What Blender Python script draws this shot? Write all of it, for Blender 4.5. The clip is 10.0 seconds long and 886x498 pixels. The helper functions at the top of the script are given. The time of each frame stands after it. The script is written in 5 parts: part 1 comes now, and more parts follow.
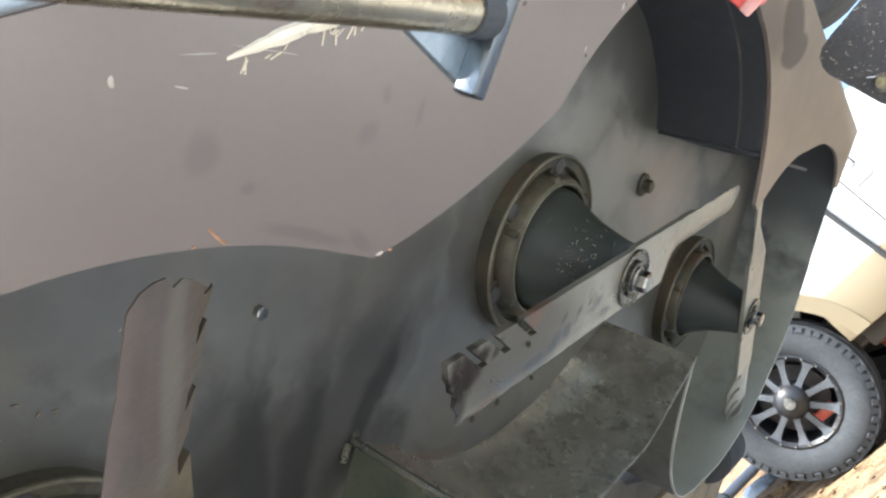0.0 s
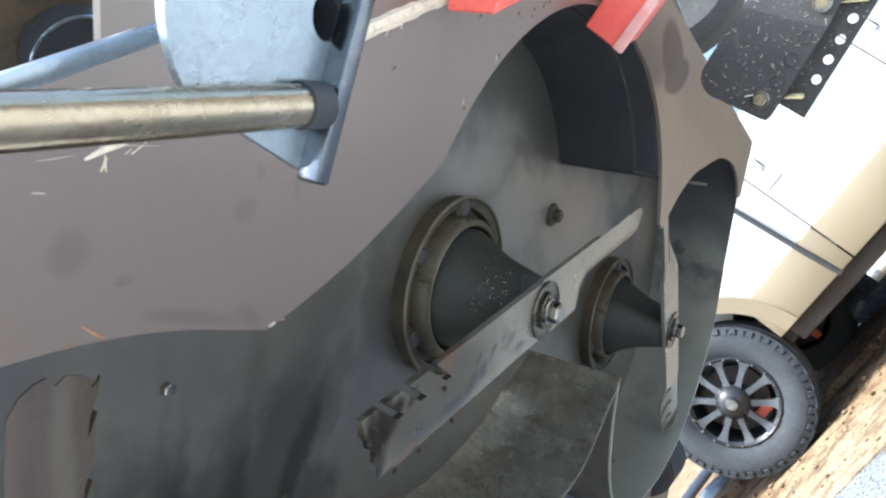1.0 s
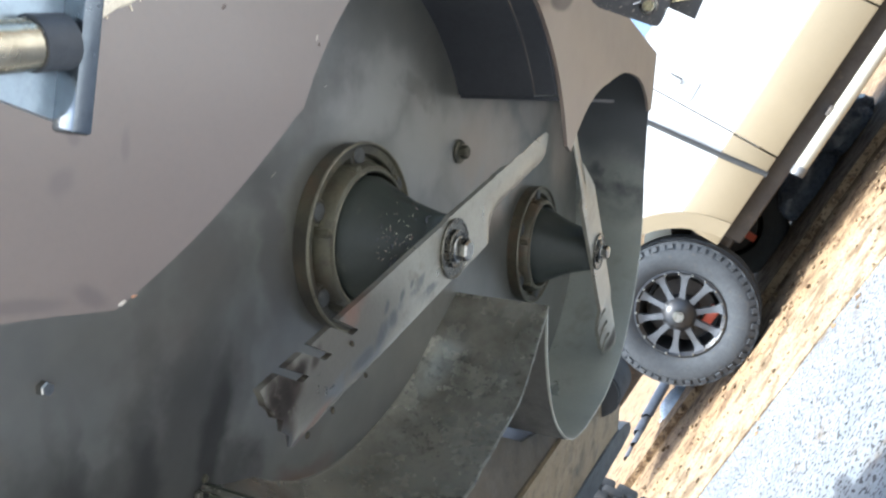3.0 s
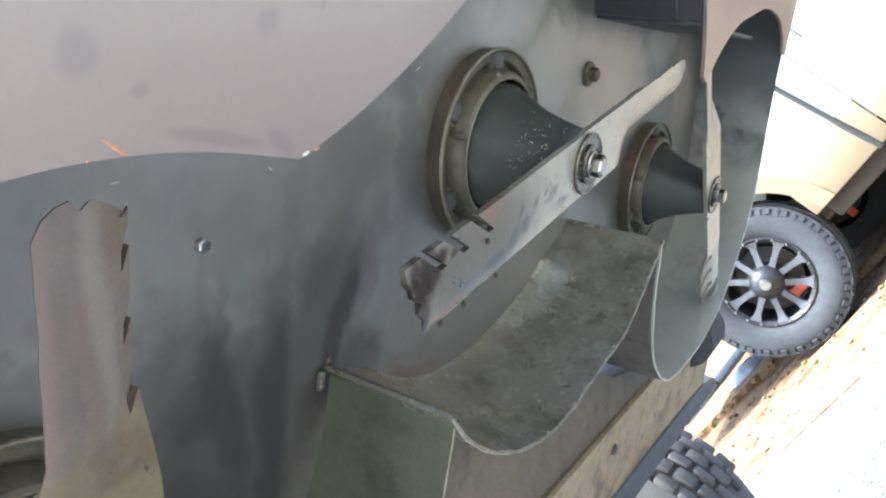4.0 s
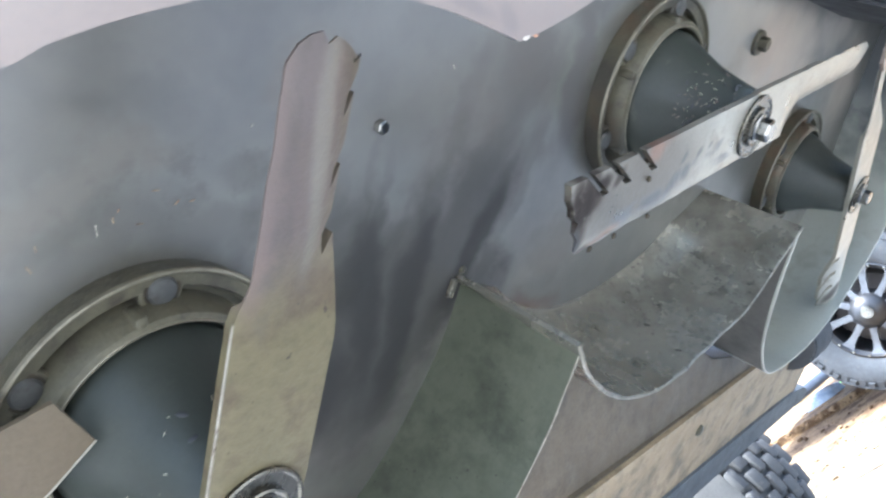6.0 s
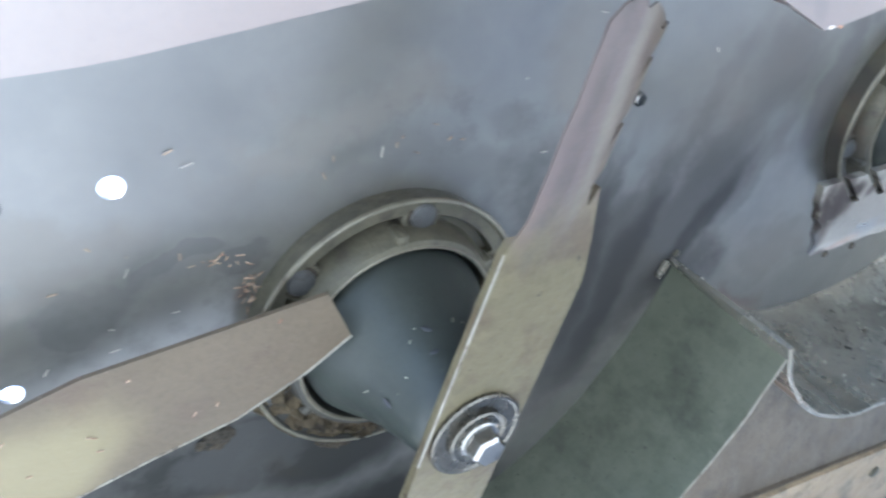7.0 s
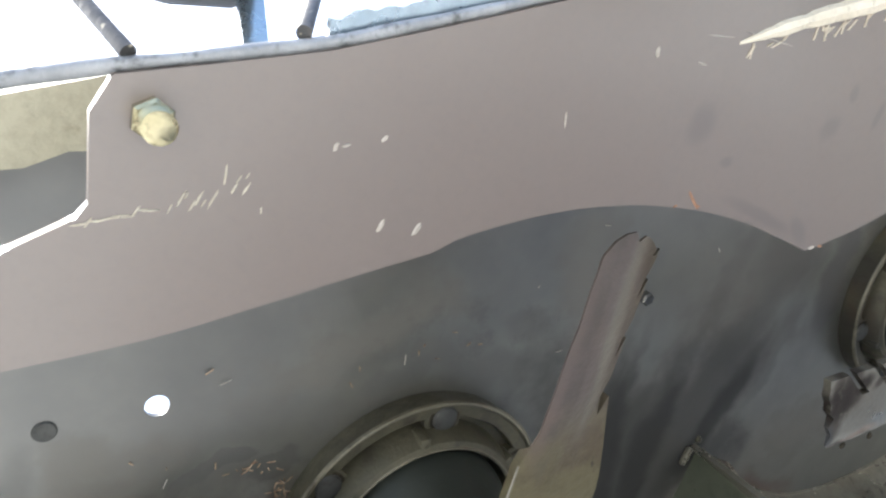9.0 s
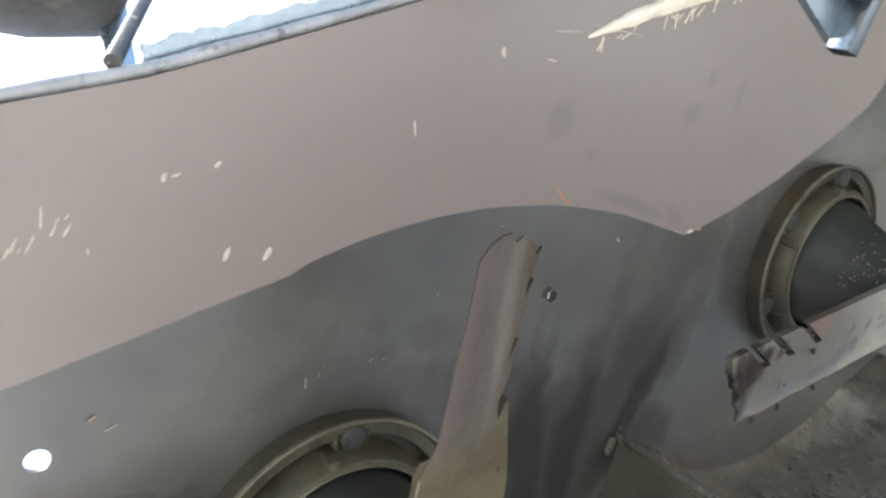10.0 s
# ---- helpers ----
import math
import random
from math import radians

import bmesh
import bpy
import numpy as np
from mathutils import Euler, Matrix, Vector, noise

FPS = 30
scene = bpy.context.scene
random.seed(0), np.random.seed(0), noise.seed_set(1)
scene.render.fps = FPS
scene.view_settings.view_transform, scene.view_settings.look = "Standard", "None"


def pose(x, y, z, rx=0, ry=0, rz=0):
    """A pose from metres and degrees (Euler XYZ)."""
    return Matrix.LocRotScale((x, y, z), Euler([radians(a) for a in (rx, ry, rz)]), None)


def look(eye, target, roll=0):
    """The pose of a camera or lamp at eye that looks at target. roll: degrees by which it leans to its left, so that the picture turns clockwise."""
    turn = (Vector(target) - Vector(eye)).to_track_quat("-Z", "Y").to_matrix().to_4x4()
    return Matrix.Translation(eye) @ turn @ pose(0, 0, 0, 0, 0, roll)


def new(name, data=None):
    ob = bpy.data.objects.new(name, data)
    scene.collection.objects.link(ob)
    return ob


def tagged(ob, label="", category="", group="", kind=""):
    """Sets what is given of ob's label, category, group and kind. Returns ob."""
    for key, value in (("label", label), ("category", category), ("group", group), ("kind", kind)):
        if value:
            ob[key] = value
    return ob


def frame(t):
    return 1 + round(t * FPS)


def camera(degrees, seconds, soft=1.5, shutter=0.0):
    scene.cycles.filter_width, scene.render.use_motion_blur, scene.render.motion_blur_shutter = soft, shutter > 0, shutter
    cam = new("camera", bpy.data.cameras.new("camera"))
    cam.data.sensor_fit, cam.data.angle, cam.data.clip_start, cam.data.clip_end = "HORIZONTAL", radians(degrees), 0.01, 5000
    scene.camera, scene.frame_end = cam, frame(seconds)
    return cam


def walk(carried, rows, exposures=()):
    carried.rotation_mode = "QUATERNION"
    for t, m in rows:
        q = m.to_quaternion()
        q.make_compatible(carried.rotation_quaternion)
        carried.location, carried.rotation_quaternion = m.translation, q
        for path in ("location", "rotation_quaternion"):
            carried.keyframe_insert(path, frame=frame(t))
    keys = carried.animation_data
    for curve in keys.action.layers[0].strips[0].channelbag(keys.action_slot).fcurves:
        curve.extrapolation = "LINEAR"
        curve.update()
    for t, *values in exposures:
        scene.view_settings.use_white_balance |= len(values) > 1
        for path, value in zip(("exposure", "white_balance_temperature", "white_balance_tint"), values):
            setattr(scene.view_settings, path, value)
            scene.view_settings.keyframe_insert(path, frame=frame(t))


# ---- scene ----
# The camera: a phone held under the lifted front of a mower, and its way.
cam = camera(59.7, 10.0, soft=2.2, shutter=0.3)
ROWS = [
    (0, -0.6587, -0.3510, 0.6129, 117.03, 38.01, -39.10),
    (0.5, -0.6624, -0.3665, 0.6111, 117.47, 41.81, -40.12),
    (1, -0.6501, -0.3786, 0.5999, 118.43, 45.16, -40.77),
    (1.5, -0.6388, -0.3816, 0.5926, 119.10, 47.49, -41.06),
    (2, -0.6250, -0.3897, 0.5797, 117.51, 50.82, -42.54),
    (2.2, -0.6195, -0.3945, 0.5730, 116.20, 52.46, -43.40),
    (3.3, -0.6089, -0.3615, 0.5750, 112.96, 53.22, -40.90),
    (3.5, -0.6240, -0.3473, 0.5829, 113.58, 50.73, -38.79),
    (4, -0.6390, -0.3308, 0.5930, 113.96, 46.55, -36.72),
    (4.5, -0.6475, -0.3317, 0.5910, 114.73, 43.62, -35.96),
    (5, -0.6543, -0.3249, 0.5950, 115.51, 41.34, -35.48),
    (5.2, -0.6571, -0.3215, 0.5966, 115.41, 40.42, -35.52),
    (6.3, -0.6969, -0.2821, 0.5998, 111.76, 30.67, -33.71),
    (6.5, -0.7062, -0.2842, 0.5998, 111.94, 27.68, -32.47),
    (7, -0.7401, -0.2728, 0.6036, 114.08, 20.33, -27.73),
    (7.5, -0.7765, -0.2603, 0.6102, 116.68, 14.08, -24.71),
    (8, -0.7810, -0.2956, 0.6124, 122.96, 12.95, -24.80),
    (8.5, -0.7597, -0.3017, 0.6130, 125.24, 16.19, -24.96),
    (9, -0.7499, -0.3161, 0.6087, 126.66, 19.96, -24.95),
    (9.5, -0.7382, -0.3218, 0.6061, 127.40, 22.98, -24.63),
    (10, -0.7207, -0.3258, 0.6027, 127.06, 26.82, -25.15),
]
EXPOSURES = [(0.0, 2.46, 6000, 4), (0.5, 2.44, 5700, 4), (1.0, 2.23, 5620, 4), (2.2, 2.15, 5520, 3), (3.5, 2.72, 5730, 4), (4.5, 3.11, 5540, 5), (5.0, 3.01, 5480, 5), (6.5, 3.5, 5200, 6), (7.0, 3.49, 5050, 5), (7.5, 3.42, 5350, 6), (8.0, 2.61, 5080, 6), (8.5, 2.46, 5580, 5), (9.4, 2.32, 5970, 4), (10.0, 2.41, 6000, 4)]
walk(cam, [(t, pose(x, y, z, rx, ry, rz)) for t, x, y, z, rx, ry, rz in ROWS], EXPOSURES)

# Daylight.
world = bpy.data.worlds.new("daylight")
scene.world = world
world.use_nodes = True
wn = world.node_tree
sky = wn.nodes.new("ShaderNodeTexSky")
sky.sky_type, sky.sun_disc = "NISHITA", False
SUN_TO = Vector((-0.38, 0.22, 1.0)).normalized()
sky.sun_elevation = math.asin(SUN_TO.z)
sky.sun_rotation = math.atan2(SUN_TO.x, SUN_TO.y)
sky.dust_density = 7.0
wn.links.new(sky.outputs[0], wn.nodes["Background"].inputs[0])
wn.nodes["Background"].inputs[1].default_value = 0.15
sun = new("sun", bpy.data.lights.new("sun", "SUN"))
sun.data.energy, sun.data.angle, sun.data.color = 2.1, radians(0.6), (1.0, 0.98, 0.95)
sun.matrix_world = look(SUN_TO * 20, (0, 0, 0))


# ---- materials ----
def shader(name):
    m = bpy.data.materials.new(name)
    m.use_nodes = True
    return m, m.node_tree.nodes, m.node_tree.links, m.node_tree.nodes["Principled BSDF"]


def noise_node(nodes, links, coord, scale, detail=5.0, rough=0.6, stretch=None, shift=(0, 0, 0)):
    mp = nodes.new("ShaderNodeMapping")
    mp.inputs["Scale"].default_value = stretch or (1, 1, 1)
    mp.inputs["Location"].default_value = shift
    links.new(coord, mp.inputs["Vector"])
    n = nodes.new("ShaderNodeTexNoise")
    n.inputs["Scale"].default_value, n.inputs["Detail"].default_value, n.inputs["Roughness"].default_value = scale, detail, rough
    links.new(mp.outputs[0], n.inputs["Vector"])
    return n.outputs["Fac"]


def ramp(nodes, links, fac, lo, hi, a=(0, 0, 0), b=(1, 1, 1)):
    r = nodes.new("ShaderNodeValToRGB")
    r.color_ramp.elements[0].position, r.color_ramp.elements[1].position = lo, hi
    r.color_ramp.elements[0].color, r.color_ramp.elements[1].color = (*a, 1), (*b, 1)
    links.new(fac, r.inputs[0])
    return r.outputs[0]


def blend(nodes, links, fac, a, b):
    m = nodes.new("ShaderNodeMix")
    m.data_type = "RGBA"
    links.new(fac, m.inputs["Factor"])
    for socket, value in ((m.inputs["A"], a), (m.inputs["B"], b)):
        if isinstance(value, tuple):
            socket.default_value = (*value, 1)
        else:
            links.new(value, socket)
    return m.outputs["Result"]


def surface(name, base, second, dirt=None, dirt_lo=0.58, dirt_hi=0.75, rough=(0.35, 0.6), metal=0.0, scale=9.0, fine=160.0,
            bump=0.15, streak=None, specular=0.5, dirt_scale=None, coat=0.0, speck=None, speck_lo=0.66, speck_scale=300.0, mottle=0.55, dirt_detail=8.0, ior=1.5):
    """A worn surface: two base tones at a coarse scale, grain at a fine one, patches of dirt or rust, and streaks."""
    m, nodes, links, bsdf = shader(name)
    coord = nodes.new("ShaderNodeTexCoord").outputs["Object"]
    big = noise_node(nodes, links, coord, scale, 6.0, 0.6, streak)
    grain = noise_node(nodes, links, coord, fine, 3.0, 0.7, streak)
    col = blend(nodes, links, ramp(nodes, links, big, 0.32, 0.68), base, second)
    dark = tuple(c * 0.72 for c in base)
    col = blend(nodes, links, ramp(nodes, links, grain, 0.45, 0.75, (0, 0, 0), (mottle,) * 3), col, dark)
    if dirt:
        spots = noise_node(nodes, links, coord, dirt_scale or scale * 2.3, dirt_detail, 0.68, None, (3.1, 1.7, 0.4))
        col = blend(nodes, links, ramp(nodes, links, spots, dirt_lo, dirt_hi), col, dirt)
    if speck:
        spots = noise_node(nodes, links, coord, speck_scale, 2.0, 0.5, None, (0.3, 5.7, 2.4))
        col = blend(nodes, links, ramp(nodes, links, spots, speck_lo, speck_lo + 0.05), col, speck)
    links.new(col, bsdf.inputs["Base Color"])
    links.new(ramp(nodes, links, noise_node(nodes, links, coord, scale * 3, 5.0, 0.65, None, (7, 2, 5)), 0.3, 0.7,
                   (rough[0],) * 3, (rough[1],) * 3), bsdf.inputs["Roughness"])
    bsdf.inputs["Metallic"].default_value = metal
    bsdf.inputs["Specular IOR Level"].default_value = specular
    bsdf.inputs["Coat Weight"].default_value = coat
    bsdf.inputs["IOR"].default_value = ior
    b = nodes.new("ShaderNodeBump")
    b.inputs["Strength"].default_value, b.inputs["Distance"].default_value = bump, 0.002
    links.new(grain, b.inputs["Height"])
    links.new(b.outputs[0], bsdf.inputs["Normal"])
    return m


PLATE = surface("worn_dark_deck_steel", (0.052, 0.050, 0.040), (0.076, 0.073, 0.059), (0.029, 0.028, 0.023), 0.44, 0.78, (0.32, 0.45), 0.1, 5.0, 42, 0.03, specular=0.95, dirt_scale=7.0, coat=0.0, mottle=0.45, dirt_detail=4.0, ior=1.67)
LIP = surface("brown_grey_lip_paint", (0.092, 0.068, 0.052), (0.104, 0.079, 0.062), None, rough=(0.29, 0.37), metal=0.0, scale=4.0, fine=260, bump=0.006, specular=0.95, coat=0.10, mottle=0.25, ior=1.63)
WALL = surface("stained_baffle_steel", (0.172, 0.162, 0.128), (0.230, 0.219, 0.178), (0.085, 0.078, 0.057), 0.50, 0.70, (0.18, 0.34), 0.6, 6.0, 150, 0.12, specular=0.8, mottle=0.3, dirt_scale=16.0, speck=(0.030, 0.028, 0.021), speck_lo=0.71)
# Near-black matte tone for chamber walls, gap channel and leaf bits.
INNER = surface("dark_matte_inner", (0.021, 0.022, 0.025), (0.030, 0.031, 0.034), (0.065, 0.056, 0.044), 0.68, 0.82, (0.45, 0.65), 0.0, 7.0, 160, 0.1, specular=0.3)
CAST = surface("dusty_cast_iron", (0.053, 0.050, 0.034), (0.082, 0.075, 0.050), (0.032, 0.028, 0.022), 0.5, 0.7, (0.36, 0.56), 0.2, 26.0, 300, 0.25, specular=0.22)
CONE = surface("black_spindle_paint", (0.0190, 0.0220, 0.0186), (0.0290, 0.0325, 0.0265), (0.065, 0.062, 0.046), 0.60, 0.80, (0.38, 0.54), 0.0, 14.0, 260, 0.06, specular=0.25, speck=(0.12, 0.105, 0.07), speck_lo=0.77, mottle=0.3)
BLADE = surface("worn_blade_steel", (0.255, 0.240, 0.195), (0.320, 0.302, 0.250), (0.150, 0.130, 0.100), 0.56, 0.72, (0.26, 0.40), 0.65, 12.0, 240, 0.12, specular=0.6, mottle=0.3)
DUSTY_BLADE = surface("dusty_blade_steel", (0.086, 0.074, 0.040), (0.112, 0.096, 0.055), (0.060, 0.044, 0.027), 0.48, 0.66, (0.30, 0.50), 0.3, 9.0, 150, 0.25, mottle=0.55, specular=0.3, dirt_scale=34.0, speck=(0.040, 0.030, 0.020), speck_lo=0.70, speck_scale=170.0)
RUSTY = surface("rusty_bar_steel", (0.062, 0.049, 0.031), (0.077, 0.062, 0.040), (0.058, 0.041, 0.029), 0.54, 0.72, (0.42, 0.62), 0.1, 9.0, 260, 0.2, mottle=0.4, specular=0.25, speck=(0.13, 0.11, 0.085), speck_lo=0.74)
ZINC = surface("bright_zinc", (0.24, 0.235, 0.215), (0.32, 0.31, 0.285), (0.11, 0.095, 0.075), 0.56, 0.72, (0.12, 0.25), 1.0, 40.0, 400, 0.08)
WASHER = surface("dull_washer_steel", (0.085, 0.080, 0.066), (0.125, 0.118, 0.098), (0.045, 0.038, 0.028), 0.54, 0.7, (0.18, 0.32), 0.95, 50.0, 400, 0.1)
GOLD = surface("yellow_zinc", (0.34, 0.30, 0.17), (0.42, 0.38, 0.25), (0.16, 0.13, 0.08), 0.54, 0.70, (0.14, 0.28), 0.85, 60.0, 300, 0.15)
RED = surface("faded_red_paint", (0.62, 0.085, 0.065), (0.70, 0.13, 0.10), (0.75, 0.45, 0.40), 0.66, 0.72, (0.35, 0.5), 0.0, 14.0, 200, 0.1)
CHIPPED = surface("chipped_pink_primer", (0.70, 0.42, 0.38), (0.62, 0.25, 0.21), (0.45, 0.40, 0.36), 0.55, 0.62, (0.5, 0.7), 0.0, 60.0, 300, 0.3)
BLACK = surface("gritty_black_paint", (0.028, 0.027, 0.026), (0.042, 0.040, 0.038), (0.10, 0.09, 0.075), 0.60, 0.74, (0.4, 0.6), 0.0, 22.0, 240, 0.3, speck=(0.28, 0.25, 0.18), speck_lo=0.67)
BAND = surface("dusty_rear_frame_paint", (0.190, 0.146, 0.087), (0.270, 0.210, 0.126), (0.090, 0.070, 0.045), 0.48, 0.66, (0.6, 0.8), 0.0, 9.0, 160, 0.4, mottle=0.5)
BAND_DARK = surface("dark_frame_paint_and_shade", (0.068, 0.055, 0.037), (0.104, 0.084, 0.055), (0.048, 0.040, 0.028), 0.5, 0.66, (0.5, 0.7), 0.0, 10.0, 200, 0.25)
SHADY = surface("shaded_dark_sheet", (0.040, 0.038, 0.033), (0.058, 0.055, 0.047), (0.026, 0.025, 0.021), 0.5, 0.66, (0.55, 0.75), 0.0, 10.0, 200, 0.25, specular=0.3)
BLUE_GREY = surface("blue_grey_edge_paint", (0.115, 0.12, 0.125), (0.16, 0.165, 0.17), (0.05, 0.05, 0.05), 0.50, 0.62, (0.3, 0.5), 0.2, 22.0, 200, 0.2)
PALE_STEEL = surface("pale_galvanised_steel", (0.28, 0.34, 0.39), (0.38, 0.44, 0.49), (0.20, 0.22, 0.24), 0.58, 0.76, (0.22, 0.36), 0.85, 16.0, 200, 0.12)
BAR_STEEL = surface("smooth_dark_bar_steel", (0.13, 0.15, 0.17), (0.19, 0.21, 0.23), (0.06, 0.06, 0.06), 0.54, 0.7, (0.16, 0.30), 0.95, 30.0, 200, 0.1)
ROD = surface("greasy_zinc_rod", (0.34, 0.29, 0.20), (0.46, 0.41, 0.31), (0.22, 0.14, 0.09), 0.58, 0.72, (0.16, 0.32), 0.95, 26.0, 200, 0.12)
RUBBER = surface("worn_tyre_rubber", (0.050, 0.050, 0.049), (0.075, 0.073, 0.069), (0.15, 0.13, 0.10), 0.58, 0.78, (0.65, 0.85), 0.0, 14.0, 200, 0.35)
RUBBER_PALE = surface("dusty_tyre_rubber", (0.036, 0.040, 0.044), (0.050, 0.054, 0.058), (0.072, 0.064, 0.053), 0.58, 0.76, (0.75, 0.95), 0.0, 14.0, 90, 0.6, specular=0.3)
RIM = surface("black_alloy", (0.020, 0.021, 0.023), (0.032, 0.033, 0.035), (0.06, 0.05, 0.045), 0.62, 0.75, (0.3, 0.45), 0.4, 20.0, 200, 0.1)
SPOKE = surface("grey_alloy", (0.058, 0.062, 0.068), (0.085, 0.090, 0.097), (0.030, 0.028, 0.026), 0.6, 0.75, (0.35, 0.5), 0.2, 20.0, 200, 0.1)
WHITE = surface("white_car_paint", (0.508, 0.524, 0.524), (0.540, 0.551, 0.545), (0.410, 0.400, 0.356), 0.66, 0.82, (0.2, 0.32), 0.0, 3.0, 60, 0.02, coat=0.3, mottle=0.1)
TAN = surface("beige_cladding_paint", (0.185, 0.148, 0.090), (0.204, 0.165, 0.103), (0.151, 0.119, 0.074), 0.64, 0.8, (0.35, 0.5), 0.0, 3.0, 60, 0.03, mottle=0.1)
UNDER = surface("dark_underbody", (0.045, 0.038, 0.032), (0.065, 0.055, 0.045), (0.11, 0.085, 0.06), 0.58, 0.75, (0.7, 0.9), 0.0, 8.0, 100, 0.2)
EDGE = surface("worn_bright_edge", (0.140, 0.130, 0.100), (0.205, 0.192, 0.154), (0.070, 0.056, 0.038), 0.50, 0.66, (0.25, 0.4), 0.6, 30.0, 300, 0.1)
GREEN_WALL = surface("greenish_baffle_steel", (0.056, 0.061, 0.042), (0.078, 0.082, 0.058), (0.028, 0.031, 0.022), 0.50, 0.68, (0.34, 0.5), 0.2, 7.0, 150, 0.12, mottle=0.3, dirt_scale=14.0, speck=(0.018, 0.018, 0.014), speck_lo=0.70, specular=0.3)
SIDE_WALL = surface("grey_green_baffle_steel", (0.245, 0.250, 0.215), (0.300, 0.305, 0.262), (0.170, 0.173, 0.146), 0.54, 0.74, (0.26, 0.36), 0.45, 5.0, 150, 0.06, specular=0.8, mottle=0.2, dirt_detail=3.0)
FLANGE = surface("matte_blue_grey_paint", (0.062, 0.070, 0.076), (0.085, 0.094, 0.100), (0.045, 0.044, 0.040), 0.56, 0.7, (0.6, 0.8), 0.0, 18.0, 200, 0.2, specular=0.2)
NOSE = surface("weathered_edge_paint", (0.20, 0.205, 0.21), (0.31, 0.315, 0.32), (0.09, 0.09, 0.09), 0.54, 0.66, (0.3, 0.5), 0.2, 40.0, 200, 0.3)
BRACKET = surface("pale_yellowed_steel", (0.30, 0.28, 0.20), (0.36, 0.34, 0.25), (0.18, 0.16, 0.10), 0.56, 0.7, (0.35, 0.5), 0.2, 18.0, 200, 0.15)
MATTE = surface("matte_dark_steel", (0.030, 0.034, 0.040), (0.045, 0.049, 0.056), (0.10, 0.085, 0.06), 0.60, 0.74, (0.5, 0.65), 0.2, 30.0, 200, 0.15, specular=0.4)
GRIME = surface("matted_wet_grass", (0.022, 0.019, 0.013), (0.050, 0.040, 0.024), (0.012, 0.011, 0.008), 0.48, 0.62, (0.6, 0.85), 0.0, 60.0, 300, 0.8, specular=0.2)
RIVET = surface("dull_rivet_steel", (0.040, 0.041, 0.038), (0.058, 0.058, 0.053), (0.026, 0.024, 0.020), 0.5, 0.7, (0.5, 0.65), 0.1, 60.0, 300, 0.2, specular=0.25)
DULL_EDGE = surface("worn_dull_rim", (0.096, 0.088, 0.061), (0.140, 0.128, 0.092), (0.060, 0.052, 0.036), 0.50, 0.66, (0.35, 0.5), 0.35, 30.0, 300, 0.1, specular=0.4)
CRUST = surface("dried_grass_crust", (0.060, 0.048, 0.028), (0.110, 0.086, 0.048), (0.022, 0.018, 0.012), 0.48, 0.64, (0.6, 0.9), 0.0, 34.0, 260, 0.8, specular=0.2)
STEP = surface("dull_cream_step_paint", (0.33, 0.315, 0.255), (0.37, 0.355, 0.29), (0.24, 0.22, 0.17), 0.6, 0.75, (0.4, 0.55), 0.0, 8.0, 100, 0.05, mottle=0.2)
STRAP = surface("black_strap_webbing", (0.02, 0.022, 0.022), (0.03, 0.03, 0.03), None, rough=(0.6, 0.8), scale=30)
# Window glass; the sky's blue reflection is put into its base colour.
GLASS = surface("glass_with_sky_tint", (0.09, 0.16, 0.27), (0.11, 0.18, 0.30), None, rough=(0.04, 0.07), scale=3, bump=0.0, specular=1.0, ior=1.8)
CREAM = surface("cream_sealant_bead", (0.55, 0.49, 0.38), (0.62, 0.56, 0.45), (0.30, 0.26, 0.20), 0.55, 0.68, (0.5, 0.7), 0.0, 60, 300, 0.4)
GRASS = surface("dry_grass_clippings", (0.22, 0.15, 0.095), (0.32, 0.25, 0.17), (0.10, 0.05, 0.028), 0.48, 0.6, (0.7, 0.9), 0.0, 90, 300, 0.1)
DROP = surface("dried_brown_drops", (0.070, 0.052, 0.042), (0.13, 0.11, 0.095), None, rough=(0.15, 0.3), scale=120)
STRAW = surface("pale_dry_straw", (0.34, 0.31, 0.23), (0.42, 0.39, 0.31), (0.22, 0.17, 0.11), 0.5, 0.65, (0.6, 0.8), 0.0, 90, 300, 0.1)
SCRATCH = surface("faint_paint_scratch", (0.36, 0.33, 0.26), (0.42, 0.385, 0.30), (0.26, 0.23, 0.18), 0.5, 0.7, (0.4, 0.6), 0.0, 90, 300, 0.1)
CHIP = surface("bare_chip_marks", (0.33, 0.30, 0.26), (0.38, 0.35, 0.30), (0.30, 0.27, 0.22), 0.5, 0.7, (0.4, 0.6), 0.1, 90, 300, 0.1)
LEAF = surface("orange_leaf_shred", (0.22, 0.115, 0.065), (0.27, 0.15, 0.09), (0.14, 0.075, 0.048), 0.5, 0.7, (0.6, 0.8), 0.0, 90, 300, 0.1)
PLASTIC = surface("dark_plastic_bag", (0.085, 0.105, 0.145), (0.13, 0.155, 0.20), None, rough=(0.2, 0.35), scale=12, bump=0.3)
FILM = surface("pale_blue_plastic_film", (0.22, 0.30, 0.42), (0.42, 0.50, 0.60), None, rough=(0.2, 0.35), scale=20, bump=0.4)
PIPE = surface("grey_blue_pipe", (0.042, 0.049, 0.062), (0.062, 0.071, 0.086), (0.030, 0.026, 0.022), 0.55, 0.7, (0.4, 0.6), 0.2, 20, 200, 0.15)
BLUE = surface("blue_plastic", (0.05, 0.14, 0.50), (0.07, 0.19, 0.58), None, rough=(0.3, 0.5), scale=12)
LIME = surface("lime_plastic", (0.20, 0.75, 0.10), (0.25, 0.80, 0.15), None, rough=(0.3, 0.5), scale=12)
ORANGE = surface("orange_red_paint", (0.72, 0.12, 0.07), (0.75, 0.18, 0.10), None, rough=(0.3, 0.5), scale=12)
